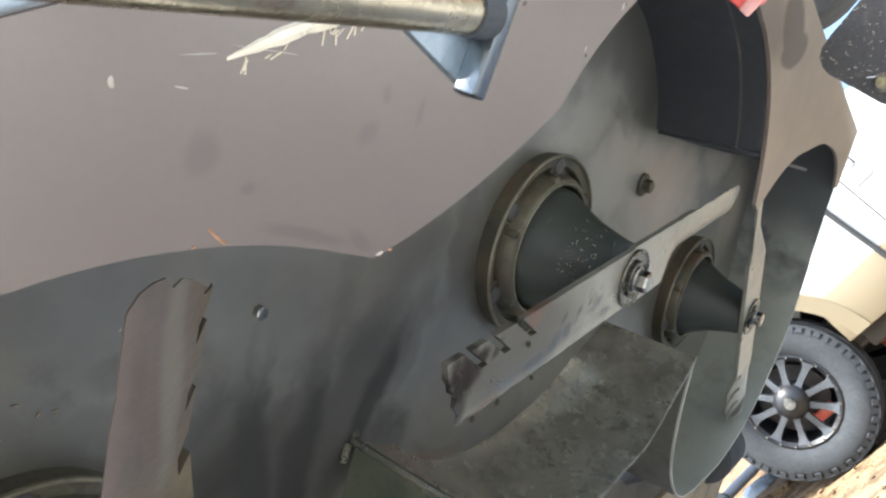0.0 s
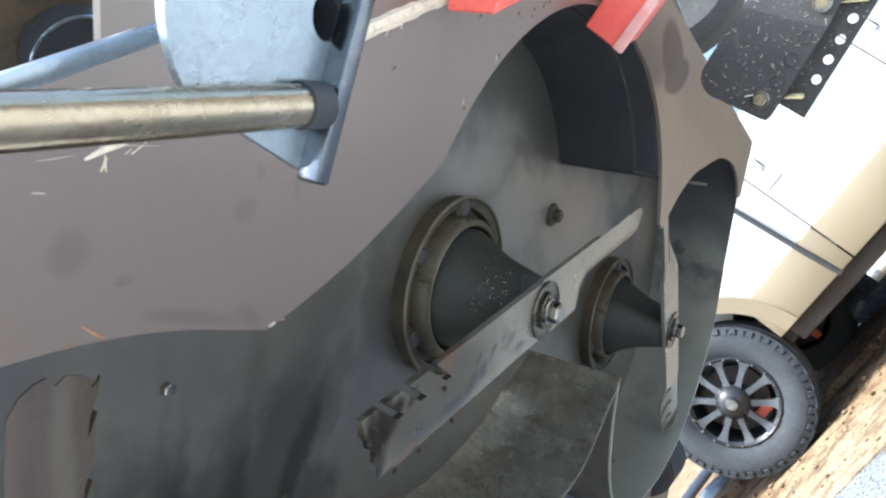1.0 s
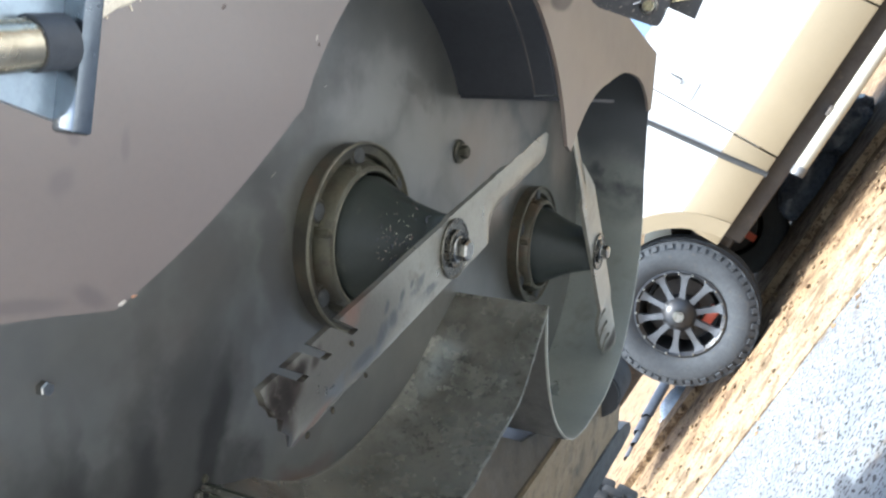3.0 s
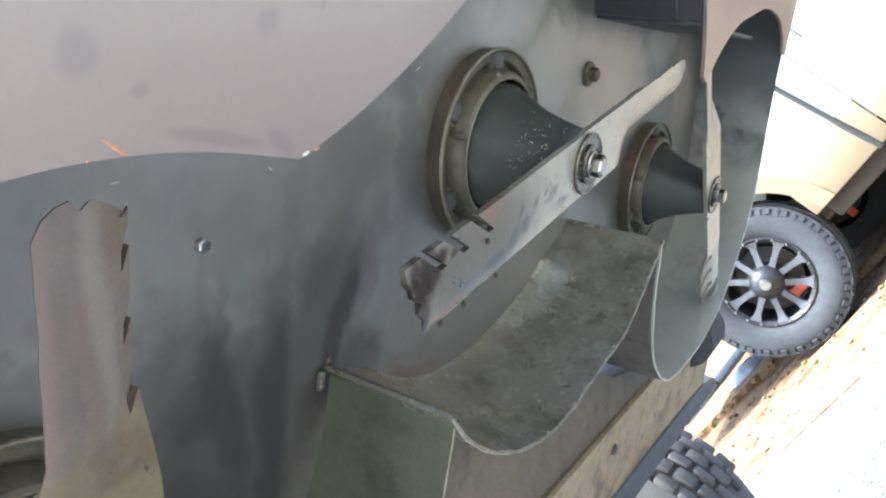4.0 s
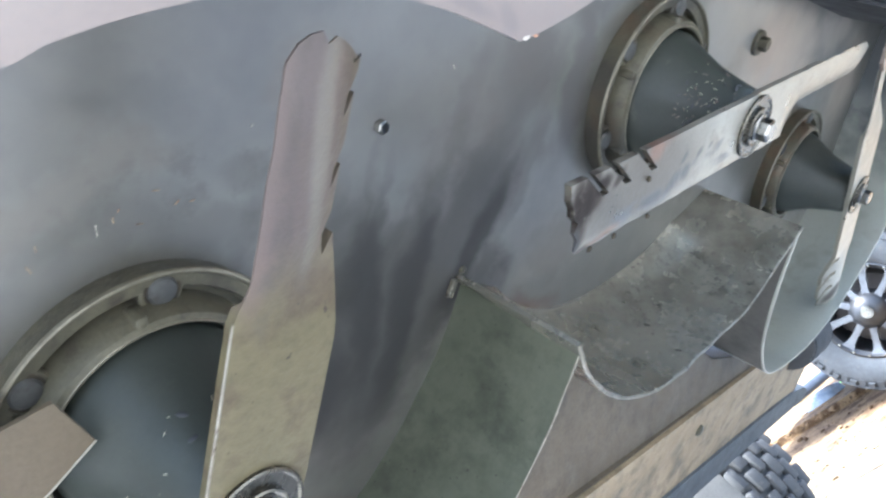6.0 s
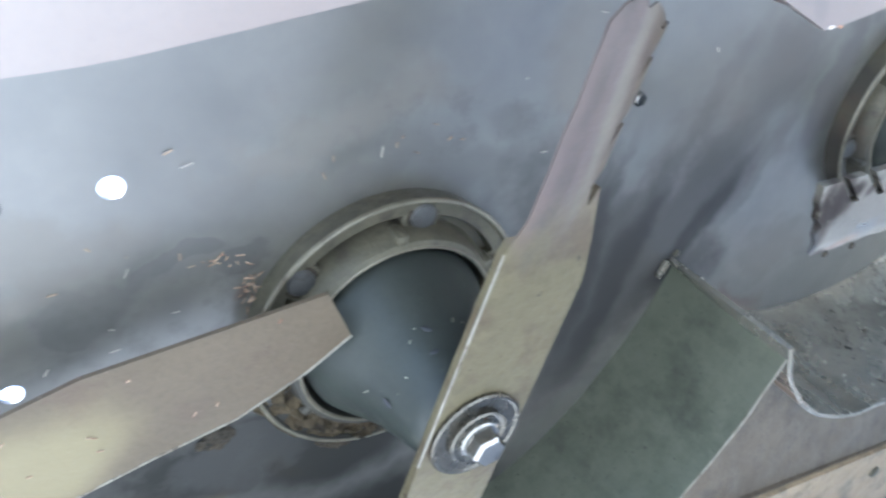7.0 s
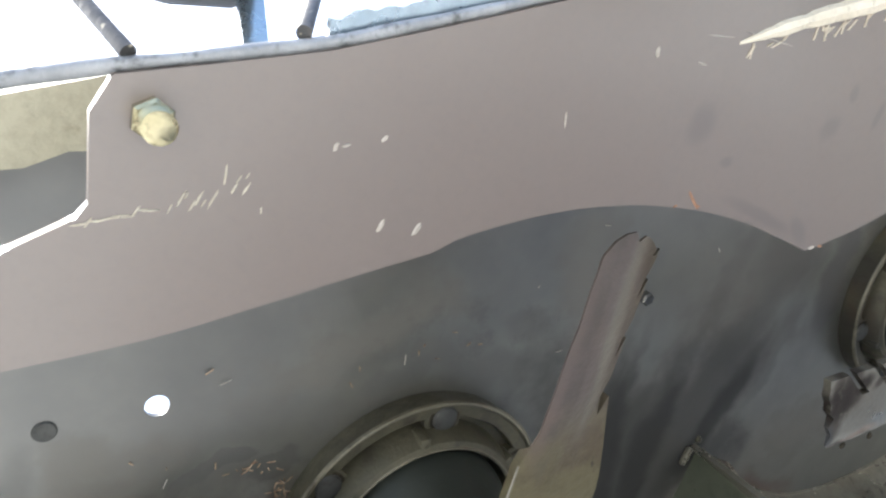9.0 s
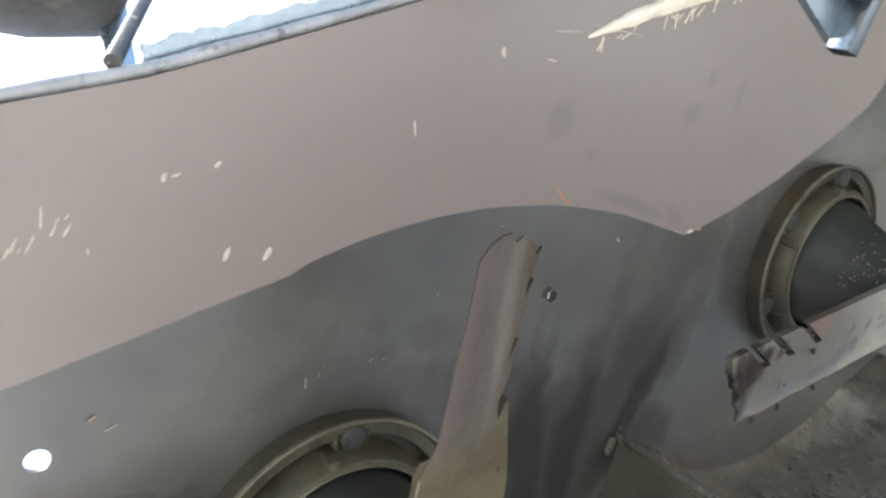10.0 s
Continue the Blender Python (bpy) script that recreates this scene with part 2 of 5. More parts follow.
DIRT = surface("tan_sandy_dirt", (0.175, 0.118, 0.064), (0.235, 0.168, 0.098), (0.078, 0.047, 0.024), 0.47, 0.60, (0.85, 0.95), 0.0, 2.2, 60, 1.0, specular=0.2, dirt_scale=9.0, speck=(0.060, 0.040, 0.024), speck_lo=0.59, speck_scale=60.0, mottle=0.5)
BOUNCE_GROUND = surface("pale_bounce_ground", (0.33, 0.325, 0.315), (0.385, 0.38, 0.365), (0.25, 0.24, 0.22), 0.56, 0.70, (0.7, 0.9), 0.0, 2.5, 90, 0.6, specular=0.3, dirt_scale=6.0)
ROAD = surface("rough_grey_asphalt", (0.110, 0.119, 0.124), (0.165, 0.173, 0.176), (0.090, 0.069, 0.045), 0.56, 0.66, (0.75, 0.95), 0.0, 3.0, 60, 1.0, specular=0.3, dirt_scale=4.5, speck=(0.020, 0.020, 0.019), speck_lo=0.55, speck_scale=75.0, mottle=0.6)
SAND = surface("pale_spilt_sand", (0.185, 0.138, 0.084), (0.250, 0.198, 0.130), (0.085, 0.058, 0.032), 0.46, 0.60, (0.85, 0.95), 0.0, 4.0, 70, 1.0, specular=0.2, dirt_scale=8.0, speck=(0.065, 0.047, 0.028), speck_lo=0.58, speck_scale=70.0, mottle=0.5)


def stained(m, spots, colour, strength=0.8, wobble=0.05, dull=None, grain=None, edge=(0.40, 1.20)):
    """Adds soft-edged patches, for stains and for painted-in shade or sheen, to a material: spots of (x, y, radius x,
    radius y, turn in degrees).
    """
    nodes, links = m.node_tree.nodes, m.node_tree.links
    bsdf = nodes["Principled BSDF"]
    coord = nodes.new("ShaderNodeTexCoord").outputs["Object"]
    n = nodes.new("ShaderNodeTexNoise")
    n.inputs["Scale"].default_value, n.inputs["Detail"].default_value = 20.0, 7.0
    links.new(coord, n.inputs["Vector"])
    off = nodes.new("ShaderNodeVectorMath")
    off.operation = "MULTIPLY_ADD"
    off.inputs[1].default_value, off.inputs[2].default_value = (wobble, wobble, 0.0), (-wobble / 2, -wobble / 2, 0.0)
    links.new(n.outputs["Color"], off.inputs[0])
    moved = nodes.new("ShaderNodeVectorMath")
    links.new(coord, moved.inputs[0])
    links.new(off.outputs[0], moved.inputs[1])
    total = None
    for x, y, rx, ry, turn in spots:
        mp = nodes.new("ShaderNodeMapping")
        mp.vector_type = "TEXTURE"
        mp.inputs["Location"].default_value = (x, y, 0)
        mp.inputs["Rotation"].default_value = (0, 0, radians(turn))
        mp.inputs["Scale"].default_value = (rx, ry, 1)
        links.new(moved.outputs[0], mp.inputs["Vector"])
        size = nodes.new("ShaderNodeVectorMath")
        size.operation = "LENGTH"
        links.new(mp.outputs[0], size.inputs[0])
        soft = nodes.new("ShaderNodeMapRange")
        soft.interpolation_type = "SMOOTHSTEP"
        for k, v in ((1, edge[0]), (2, edge[1]), (3, strength), (4, 0.0)):
            soft.inputs[k].default_value = v
        links.new(size.outputs["Value"], soft.inputs[0])
        if total is None:
            total = soft.outputs[0]
        else:
            top = nodes.new("ShaderNodeMath")
            top.operation = "MAXIMUM"
            links.new(total, top.inputs[0])
            links.new(soft.outputs[0], top.inputs[1])
            total = top.outputs[0]
    if grain:
        fleck = noise_node(nodes, links, coord, grain[0], 4.0, 0.65, None, (1.3, 0.2, 4.1))
        cut = nodes.new("ShaderNodeMath")
        cut.operation = "MULTIPLY"
        links.new(total, cut.inputs[0])
        links.new(ramp(nodes, links, fleck, grain[1], grain[2]), cut.inputs[1])
        total = cut.outputs[0]
    before = bsdf.inputs["Base Color"].links[0].from_socket
    links.new(blend(nodes, links, total, before, colour), bsdf.inputs["Base Color"])
    if dull is not None:
        for name, value in (("Roughness", 0.62), ("Specular IOR Level", dull)):
            socket = bsdf.inputs[name]
            old = socket.links[0].from_socket if socket.is_linked else (socket.default_value,) * 3
            links.new(blend(nodes, links, total, old, (value,) * 3), socket)


RUST = surface("orange_rust_stain", (0.105, 0.070, 0.048), (0.14, 0.10, 0.074), (0.11, 0.09, 0.07), 0.48, 0.62, (0.6, 0.8), 0.0, 40.0, 260, 0.2)
stained(PLATE, [(-0.618, -0.100, 0.040, 0.016, 12), (-0.680, -0.135, 0.034, 0.020, 25), (-0.472, -0.046, 0.060, 0.016, -12), (-0.590, -0.245, 0.080, 0.040, 15),
                (-0.337, -0.075, 0.007, 0.085, 4), (-0.300, -0.080, 0.016, 0.075, -14), (-0.345, -0.190, 0.022, 0.085, 12), (-0.165, -0.06, 0.012, 0.07, -20), (-0.535, -0.055, 0.03, 0.012, 20), (-0.44, -0.02, 0.02, 0.012, 0), (-0.735, -0.10, 0.012, 0.03, 0), (-0.66, -0.27, 0.09, 0.05, 10), (-0.45, -0.33, 0.10, 0.05, 0), (-0.262, -0.005, 0.016, 0.085, -22), (-0.10, 0.085, 0.05, 0.02, 30)], (0.030, 0.030, 0.024), 0.45, 0.045, 0.6)
stained(PLATE, [(-0.115, -0.206, 0.060, 0.018, -12), (-0.593, -0.128, 0.006, 0.008, 0)], (0.075, 0.052, 0.036), 0.6, 0.06, 0.3)
stained(PLATE, [(0.20, 0.06, 0.16, 0.06, 0), (0.30, 0.02, 0.12, 0.09, 10), (0.06, 0.13, 0.10, 0.05, 20)], (0.165, 0.157, 0.138), 0.75, 0.10)
stained(PLATE, [(0.31, 0.04, 0.07, 0.05, 10), (0.36, -0.03, 0.05, 0.08, 10)], (0.180, 0.140, 0.105), 0.8, 0.08)
stained(PLATE, [(0.40, 0.036, 0.07, 0.05, 0), (0.53, 0.05, 0.07, 0.035, 0), (0.44, -0.02, 0.05, 0.05, 0), (0.66, -0.03, 0.06, 0.09, 20)], (0.190, 0.155, 0.118), 0.7, 0.09)
# Shade fading in from the lip edge and round the flange, painted dark.
stained(PLATE, [(-0.15, 0.11, 0.09, 0.035, -38), (-0.115, 0.02, 0.025, 0.08, 8), (-0.19, 0.03, 0.05, 0.06, -30)], (0.028, 0.026, 0.023), 0.6, 0.06, 0.45)
# Rear shade between left and middle spindles, painted on as dark patches.
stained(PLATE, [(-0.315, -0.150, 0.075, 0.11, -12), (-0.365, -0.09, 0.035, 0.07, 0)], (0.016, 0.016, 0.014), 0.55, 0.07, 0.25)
stained(WALL, [(0.13, -0.225, 0.09, 0.06, -30), (0.20, -0.17, 0.05, 0.05, 0)], (0.060, 0.058, 0.042), 0.7, 0.06, None, (42, 0.42, 0.68))
stained(WALL, [(0.07, -0.25, 0.09, 0.04, -10), (0.15, -0.21, 0.07, 0.05, -40)], (0.030, 0.030, 0.024), 0.7, 0.03, None, (130, 0.54, 0.66))
stained(PLATE, [(-0.70, -0.09, 0.05, 0.02, 30), (-0.55, -0.02, 0.09, 0.02, 14), (-0.40, 0.01, 0.03, 0.05, 0), (-0.25, -0.12, 0.03, 0.06, -20), (-0.08, -0.15, 0.05, 0.03, 0), (0.15, 0.12, 0.05, 0.02, -30), (0.2, -0.1, 0.04, 0.04, 0)], (0.070, 0.062, 0.046), 0.5, 0.12, 0.6)
stained(PLATE, [(-0.575, -0.262, 0.020, 0.006, 20), (-0.555, -0.275, 0.022, 0.008, -30), (-0.60, -0.285, 0.012, 0.006, 40)], (0.16, 0.135, 0.09), 0.75, 0.04, 0.3)
# Oily dark under the bar; deep shade at the rear is painted in too.
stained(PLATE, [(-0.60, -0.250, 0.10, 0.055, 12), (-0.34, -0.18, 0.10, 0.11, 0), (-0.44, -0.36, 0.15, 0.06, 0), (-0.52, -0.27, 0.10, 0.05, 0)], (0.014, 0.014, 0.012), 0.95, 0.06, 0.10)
stained(PLATE, [(-0.22, -0.06, 0.11, 0.16, -15), (-0.36, -0.22, 0.08, 0.10, 0), (-0.05, 0.16, 0.12, 0.06, 10)], (0.042, 0.034, 0.027), 0.7, 0.10, 0.6, (9, 0.38, 0.66))
stained(PLATE, [(-0.62, -0.14, 0.14, 0.07, 10), (-0.66, -0.22, 0.10, 0.08, 0), (-0.48, -0.02, 0.12, 0.03, 0)], (0.030, 0.030, 0.023), 0.35, 0.05, 0.5, (48, 0.50, 0.66))
stained(PLATE, [(-0.679, -0.120, 0.030, 0.020, 20), (-0.640, -0.098, 0.024, 0.010, 25), (-0.602, -0.098, 0.022, 0.014, 30), (-0.58, -0.25, 0.06, 0.03, 10)], (0.022, 0.022, 0.019), 0.38, 0.07, 0.5, None, (0.75, 1.0))
stained(CAST, [(-0.545, -0.225, 0.07, 0.05, 0), (-0.575, -0.185, 0.03, 0.03, 0)], (0.028, 0.027, 0.022), 0.9, 0.03, 0.3)
stained(CAST, [(-0.085, -0.03, 0.02, 0.05, 10), (-0.06, 0.07, 0.03, 0.02, 40), (0.43, -0.13, 0.03, 0.07, 0), (0.48, -0.08, 0.04, 0.02, 20)], (0.085, 0.052, 0.030), 0.6, 0.05, None, (60, 0.40, 0.62))
stained(CAST, [(-0.075, -0.050, 0.05, 0.03, -50), (-0.03, -0.09, 0.05, 0.025, 0), (-0.09, 0.03, 0.012, 0.05, 0), (0.0, 0.088, 0.04, 0.012, 0)], (0.030, 0.028, 0.023), 0.75, 0.04, 0.3)
stained(EDGE, [(-0.555, -0.235, 0.06, 0.045, -20), (-0.50, -0.25, 0.05, 0.03, 0), (-0.07, -0.06, 0.04, 0.03, -45)], (0.030, 0.028, 0.022), 0.9, 0.02, 0.2)
stained(RUSTY, [(-0.710, -0.175, 0.05, 0.035, 25)], (0.150, 0.130, 0.072), 0.8, 0.04)
# Dark streaks left of the middle baffle, deep shade painted in with them.
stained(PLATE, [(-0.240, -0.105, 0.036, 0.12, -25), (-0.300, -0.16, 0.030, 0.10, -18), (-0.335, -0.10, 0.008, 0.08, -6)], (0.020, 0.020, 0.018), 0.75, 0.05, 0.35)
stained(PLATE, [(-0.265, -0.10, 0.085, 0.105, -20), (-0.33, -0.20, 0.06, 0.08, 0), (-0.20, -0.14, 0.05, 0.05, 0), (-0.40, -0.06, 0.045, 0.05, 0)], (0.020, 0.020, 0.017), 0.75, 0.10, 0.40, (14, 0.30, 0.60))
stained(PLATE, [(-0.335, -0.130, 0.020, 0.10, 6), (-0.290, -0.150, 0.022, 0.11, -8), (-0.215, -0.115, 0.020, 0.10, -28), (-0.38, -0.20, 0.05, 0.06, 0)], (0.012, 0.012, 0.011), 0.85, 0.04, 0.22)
stained(WALL, [(-0.18, -0.19, 0.045, 0.03, -40)], (0.15, 0.105, 0.074), 0.6, 0.05)
stained(PLATE, [(-0.120, -0.215, 0.040, 0.016, -22), (-0.075, -0.232, 0.040, 0.012, -8)], (0.070, 0.046, 0.026), 0.85, 0.03, 0.25)
stained(WALL, [(-0.165, -0.205, 0.026, 0.016, -40)], (0.110, 0.066, 0.036), 0.7, 0.03, 0.3)
stained(PLATE, [(-0.118, -0.222, 0.014, 0.008, -20), (-0.165, -0.190, 0.008, 0.010, 0)], (0.030, 0.017, 0.010), 0.9, 0.015, 0.2)
# The side baffle's unlit front stretch, shaded by colour.
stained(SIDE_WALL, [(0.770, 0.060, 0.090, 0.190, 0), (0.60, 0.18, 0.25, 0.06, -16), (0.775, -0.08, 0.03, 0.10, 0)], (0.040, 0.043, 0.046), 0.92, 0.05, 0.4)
stained(GREEN_WALL, [(-0.26, -0.25, 0.06, 0.10, 0), (-0.30, -0.33, 0.08, 0.05, 0)], (0.040, 0.046, 0.030), 0.6, 0.05, None, (50, 0.44, 0.70))
stained(BLADE, [(-0.19, -0.025, 0.12, 0.05, 8)], (0.080, 0.069, 0.052), 0.8, 0.05)
stained(BLADE, [(-0.242, -0.026, 0.015, 0.013, 20), (-0.256, -0.050, 0.012, 0.014, 0), (-0.214, -0.015, 0.010, 0.006, 40), (-0.262, -0.030, 0.006, 0.030, 0), (-0.250, -0.014, 0.010, 0.016, 10)], (0.030, 0.022, 0.018), 0.75, 0.03, 0.25)
stained(BLADE, [(-0.254, -0.031, 0.018, 0.018, 10), (-0.272, -0.036, 0.016, 0.012, 0), (-0.236, -0.018, 0.014, 0.008, 30)], (0.014, 0.010, 0.008), 0.92, 0.025, 0.3, (70, 0.30, 0.46))
stained(BLADE, [(-0.260, -0.060, 0.009, 0.016, 0), (-0.248, -0.068, 0.014, 0.006, 20)], (0.045, 0.046, 0.048), 0.85, 0.02, 0.4)
stained(BLADE, [(-0.150, -0.040, 0.032, 0.010, 12), (-0.110, -0.026, 0.022, 0.008, 20), (-0.190, -0.046, 0.030, 0.008, 10), (-0.070, -0.012, 0.014, 0.006, 30), (-0.050, -0.022, 0.020, 0.005, 8)], (0.120, 0.124, 0.120), 0.85, 0.035, None, (55, 0.40, 0.58))
stained(BLADE, [(-0.160, 0.005, 0.022, 0.010, 8)], (0.150, 0.098, 0.070), 0.7, 0.02)
stained(BLADE, [(-0.133, -0.032, 0.016, 0.007, 30), (-0.112, -0.027, 0.010, 0.008, 60), (-0.121, -0.013, 0.004, 0.008, -30), (-0.160, -0.040, 0.018, 0.006, 15), (-0.095, -0.012, 0.004, 0.007, -30), (-0.080, -0.008, 0.003, 0.005, -30)], (0.066, 0.070, 0.070), 0.75, 0.020)
stained(BLADE, [(-0.168, -0.003, 0.012, 0.010, 0), (-0.228, -0.062, 0.030, 0.005, 20)], (0.19, 0.105, 0.07), 0.6, 0.015)
stained(BLADE, [(0.618, -0.348, 0.016, 0.030, -30)], (0.045, 0.038, 0.030), 0.85, 0.02, 0.3)
stained(DUSTY_BLADE, [(-0.507, 0.060, 0.010, 0.040, 0), (-0.510, 0.005, 0.010, 0.045, 0)], (0.110, 0.080, 0.066), 0.8, 0.02)
stained(DUSTY_BLADE, [(-0.487, 0.070, 0.014, 0.030, 0)], (0.085, 0.086, 0.080), 0.75, 0.03)
stained(DUSTY_BLADE, [(-0.497, 0.028, 0.007, 0.030, 0), (-0.500, 0.012, 0.007, 0.012, 0)], (0.060, 0.046, 0.038), 0.7, 0.03)
stained(DUSTY_BLADE, [(-0.493, 0.045, 0.050, 0.085, 0)], (0.084, 0.068, 0.062), 0.85, 0.03)
stained(DUSTY_BLADE, [(-0.500, 0.000, 0.006, 0.060, -4), (-0.494, 0.062, 0.006, 0.035, -3)], (0.060, 0.052, 0.046), 0.6, 0.03, 0.3, (60, 0.36, 0.6))
# Highlight along the curved sail, painted as a pale lengthwise streak.
stained(DUSTY_BLADE, [(-0.478, 0.040, 0.008, 0.070, -3)], (0.135, 0.125, 0.102), 0.6, 0.02)
stained(LIP, [(-0.400, 0.1473, 0.009, 0.006, 30), (-0.4865, 0.1427, 0.011, 0.009, 60), (-0.4646, 0.1257, 0.004, 0.003, 0), (-0.3639, 0.1573, 0.003, 0.009, -20), (-0.3898, 0.1657, 0.004, 0.005, 0), (-0.395, 0.096, 0.012, 0.005, -40), (-0.43, 0.102, 0.03, 0.004, -14)], (0.050, 0.035, 0.028), 0.6, 0.012)
# Darker brown rounded patch on the lip near the bracket.
stained(LIP, [(0.245, 0.245, 0.062, 0.030, -32), (0.270, 0.225, 0.050, 0.022, 10)], (0.050, 0.036, 0.027), 0.85, 0.006, 0.45, None, (0.80, 1.08))


# ---- builders ----
def finish(name, bm, material, angle=35.0):
    mesh = bpy.data.meshes.new(name)
    bmesh.ops.recalc_face_normals(bm, faces=bm.faces)
    bm.to_mesh(mesh)
    bm.free()
    mesh.materials.append(material)
    mesh.polygons.foreach_set("use_smooth", [True] * len(mesh.polygons))
    mesh.set_sharp_from_angle(angle=radians(angle))
    return mesh


def part(name, bm, material, parent, label="", angle=35.0):
    ob = new(name, finish(name, bm, material, angle))
    ob.parent = parent
    return tagged(ob, label)


def thing(name, m, label, category, group="", kind=""):
    ob = new(name)
    ob.matrix_world = m
    return tagged(ob, label, category, group, kind)


def add_prism(bm, outline, z0, z1, holes=()):
    """A flat plate between z0 and z1 with an outline and holes, all in plan."""
    top, bottom = bmesh.new(), None
    loops = []
    for ring in (outline, *holes):
        vs = [top.verts.new((x, y, z1)) for x, y in ring]
        for a, b in zip(vs, vs[1:] + vs[:1]):
            top.edges.new((a, b))
        loops.append(vs)
    bmesh.ops.triangle_fill(top, use_beauty=True, edges=top.edges[:])
    top.verts.index_update()
    up = {v: bm.verts.new(v.co) for v in top.verts}
    down = {v: bm.verts.new((v.co.x, v.co.y, z0)) for v in top.verts}
    for f in top.faces:
        bm.faces.new([up[v] for v in f.verts])
        bm.faces.new([down[v] for v in reversed(f.verts)])
    for vs in loops:
        for a, b in zip(vs, vs[1:] + vs[:1]):
            bm.faces.new((up[a], up[b], down[b], down[a]))
    top.free()


def prism(outline, z0, z1, holes=()):
    bm = bmesh.new()
    add_prism(bm, outline, z0, z1, holes)
    return bm


def ring(cx, cy, r, n=24, turn=0.0):
    return [(cx + r * math.cos(turn + 2 * math.pi * k / n), cy + r * math.sin(turn + 2 * math.pi * k / n)) for k in range(n)]


def arc(cx, cy, r0, a0, a1, n, r1=None):
    """Points on an arc from a0 to a1 degrees; the radius may run from r0 to r1."""
    r1 = r0 if r1 is None else r1
    return [(cx + (r0 + (r1 - r0) * k / n) * math.cos(radians(a0 + (a1 - a0) * k / n)),
             cy + (r0 + (r1 - r0) * k / n) * math.sin(radians(a0 + (a1 - a0) * k / n))) for k in range(n + 1)]


def smooth(points, per=6):
    """A smooth line through a few points."""
    out = []
    pts = [Vector(p) for p in points]
    for k in range(len(pts) - 1):
        a, b, c, d = pts[max(k - 1, 0)], pts[k], pts[k + 1], pts[min(k + 2, len(pts) - 1)]
        for j in range(per):
            t = j / per
            out.append(0.5 * (2 * b + (c - a) * t + (2 * a - 5 * b + 4 * c - d) * t * t + (3 * b - a - 3 * c + d) * t ** 3))
    return [tuple(p) for p in out] + [tuple(pts[-1])]


def wall(points, z0, z1, thick, ragged=0.0, levels=(0.0, 1.0), inset=0.0):
    """A standing sheet along a line in plan, its thickness on the left of the line; ragged: how uneven its upper rim is; inset: how far its foot curves inwards."""
    bm = bmesh.new()
    pts = [Vector((*p[:2], 0)) for p in points]
    rows = []
    for k, p in enumerate(pts):
        way = (pts[min(k + 1, len(pts) - 1)] - pts[max(k - 1, 0)]).normalized()
        side = Vector((-way.y, way.x, 0)) * thick
        off = ragged * noise.noise(p * 9) + 0.6 * ragged * noise.noise(p * 37)
        zs = [z0 + (z1 + off - z0) * s for s in levels]
        foot = [side.normalized() * inset * min(1.0, max(k - 2, 0) / 12, (len(pts) - 1 - k) / 12) * (1 - s) ** 3 for s in levels]
        rows.append(([bm.verts.new((*(p + f).xy, z)) for z, f in zip(zs, foot)], [bm.verts.new((*(p + side + f).xy, z)) for z, f in zip(zs, foot)]))
    n = len(levels)
    for (a, b), (c, d) in zip(rows, rows[1:]):
        for j in range(n - 1):
            bm.faces.new((a[j], c[j], c[j + 1], a[j + 1]))
            bm.faces.new((b[j], b[j + 1], d[j + 1], d[j]))
        bm.faces.new((a[-1], c[-1], d[-1], b[-1]))
        bm.faces.new((a[0], b[0], d[0], c[0]))
    for a, b in (rows[0], rows[-1]):
        for j in range(n - 1):
            bm.faces.new((a[j], a[j + 1], b[j + 1], b[j]))
    return bm


def lathe(profile, n=48, center=(0, 0, 0), turn=None):
    """A turned body: (radius, height) pairs round the z axis, then turned by a matrix and set down at center."""
    bm = bmesh.new()
    rows = []
    for r, z in profile:
        if r < 1e-6:
            rows.append([bm.verts.new((0, 0, z))] * n)
        else:
            rows.append([bm.verts.new((r * math.cos(2 * math.pi * k / n), r * math.sin(2 * math.pi * k / n), z)) for k in range(n)])
    for a, b in zip(rows, rows[1:]):
        for k in range(n):
            vs = list(dict.fromkeys((a[k], a[(k + 1) % n], b[(k + 1) % n], b[k])))
            if len(vs) > 2:
                bm.faces.new(vs)
    if turn is not None:
        bmesh.ops.transform(bm, matrix=turn, verts=bm.verts)
    bmesh.ops.translate(bm, vec=center, verts=bm.verts)
    return bm


def box(cx, cy, cz, sx, sy, sz, bevel=0.0, turn=None, into=None):
    """A block by its middle and sizes, its edges rounded by bevel."""
    bm = bmesh.new()
    bmesh.ops.create_cube(bm, size=1.0)
    bmesh.ops.scale(bm, vec=(sx, sy, sz), verts=bm.verts)
    if bevel:
        bmesh.ops.bevel(bm, geom=bm.edges[:], offset=bevel, segments=2, affect="EDGES", profile=0.5)
    if turn is not None:
        bmesh.ops.transform(bm, matrix=turn, verts=bm.verts)
    bmesh.ops.translate(bm, vec=(cx, cy, cz), verts=bm.verts)
    return bm


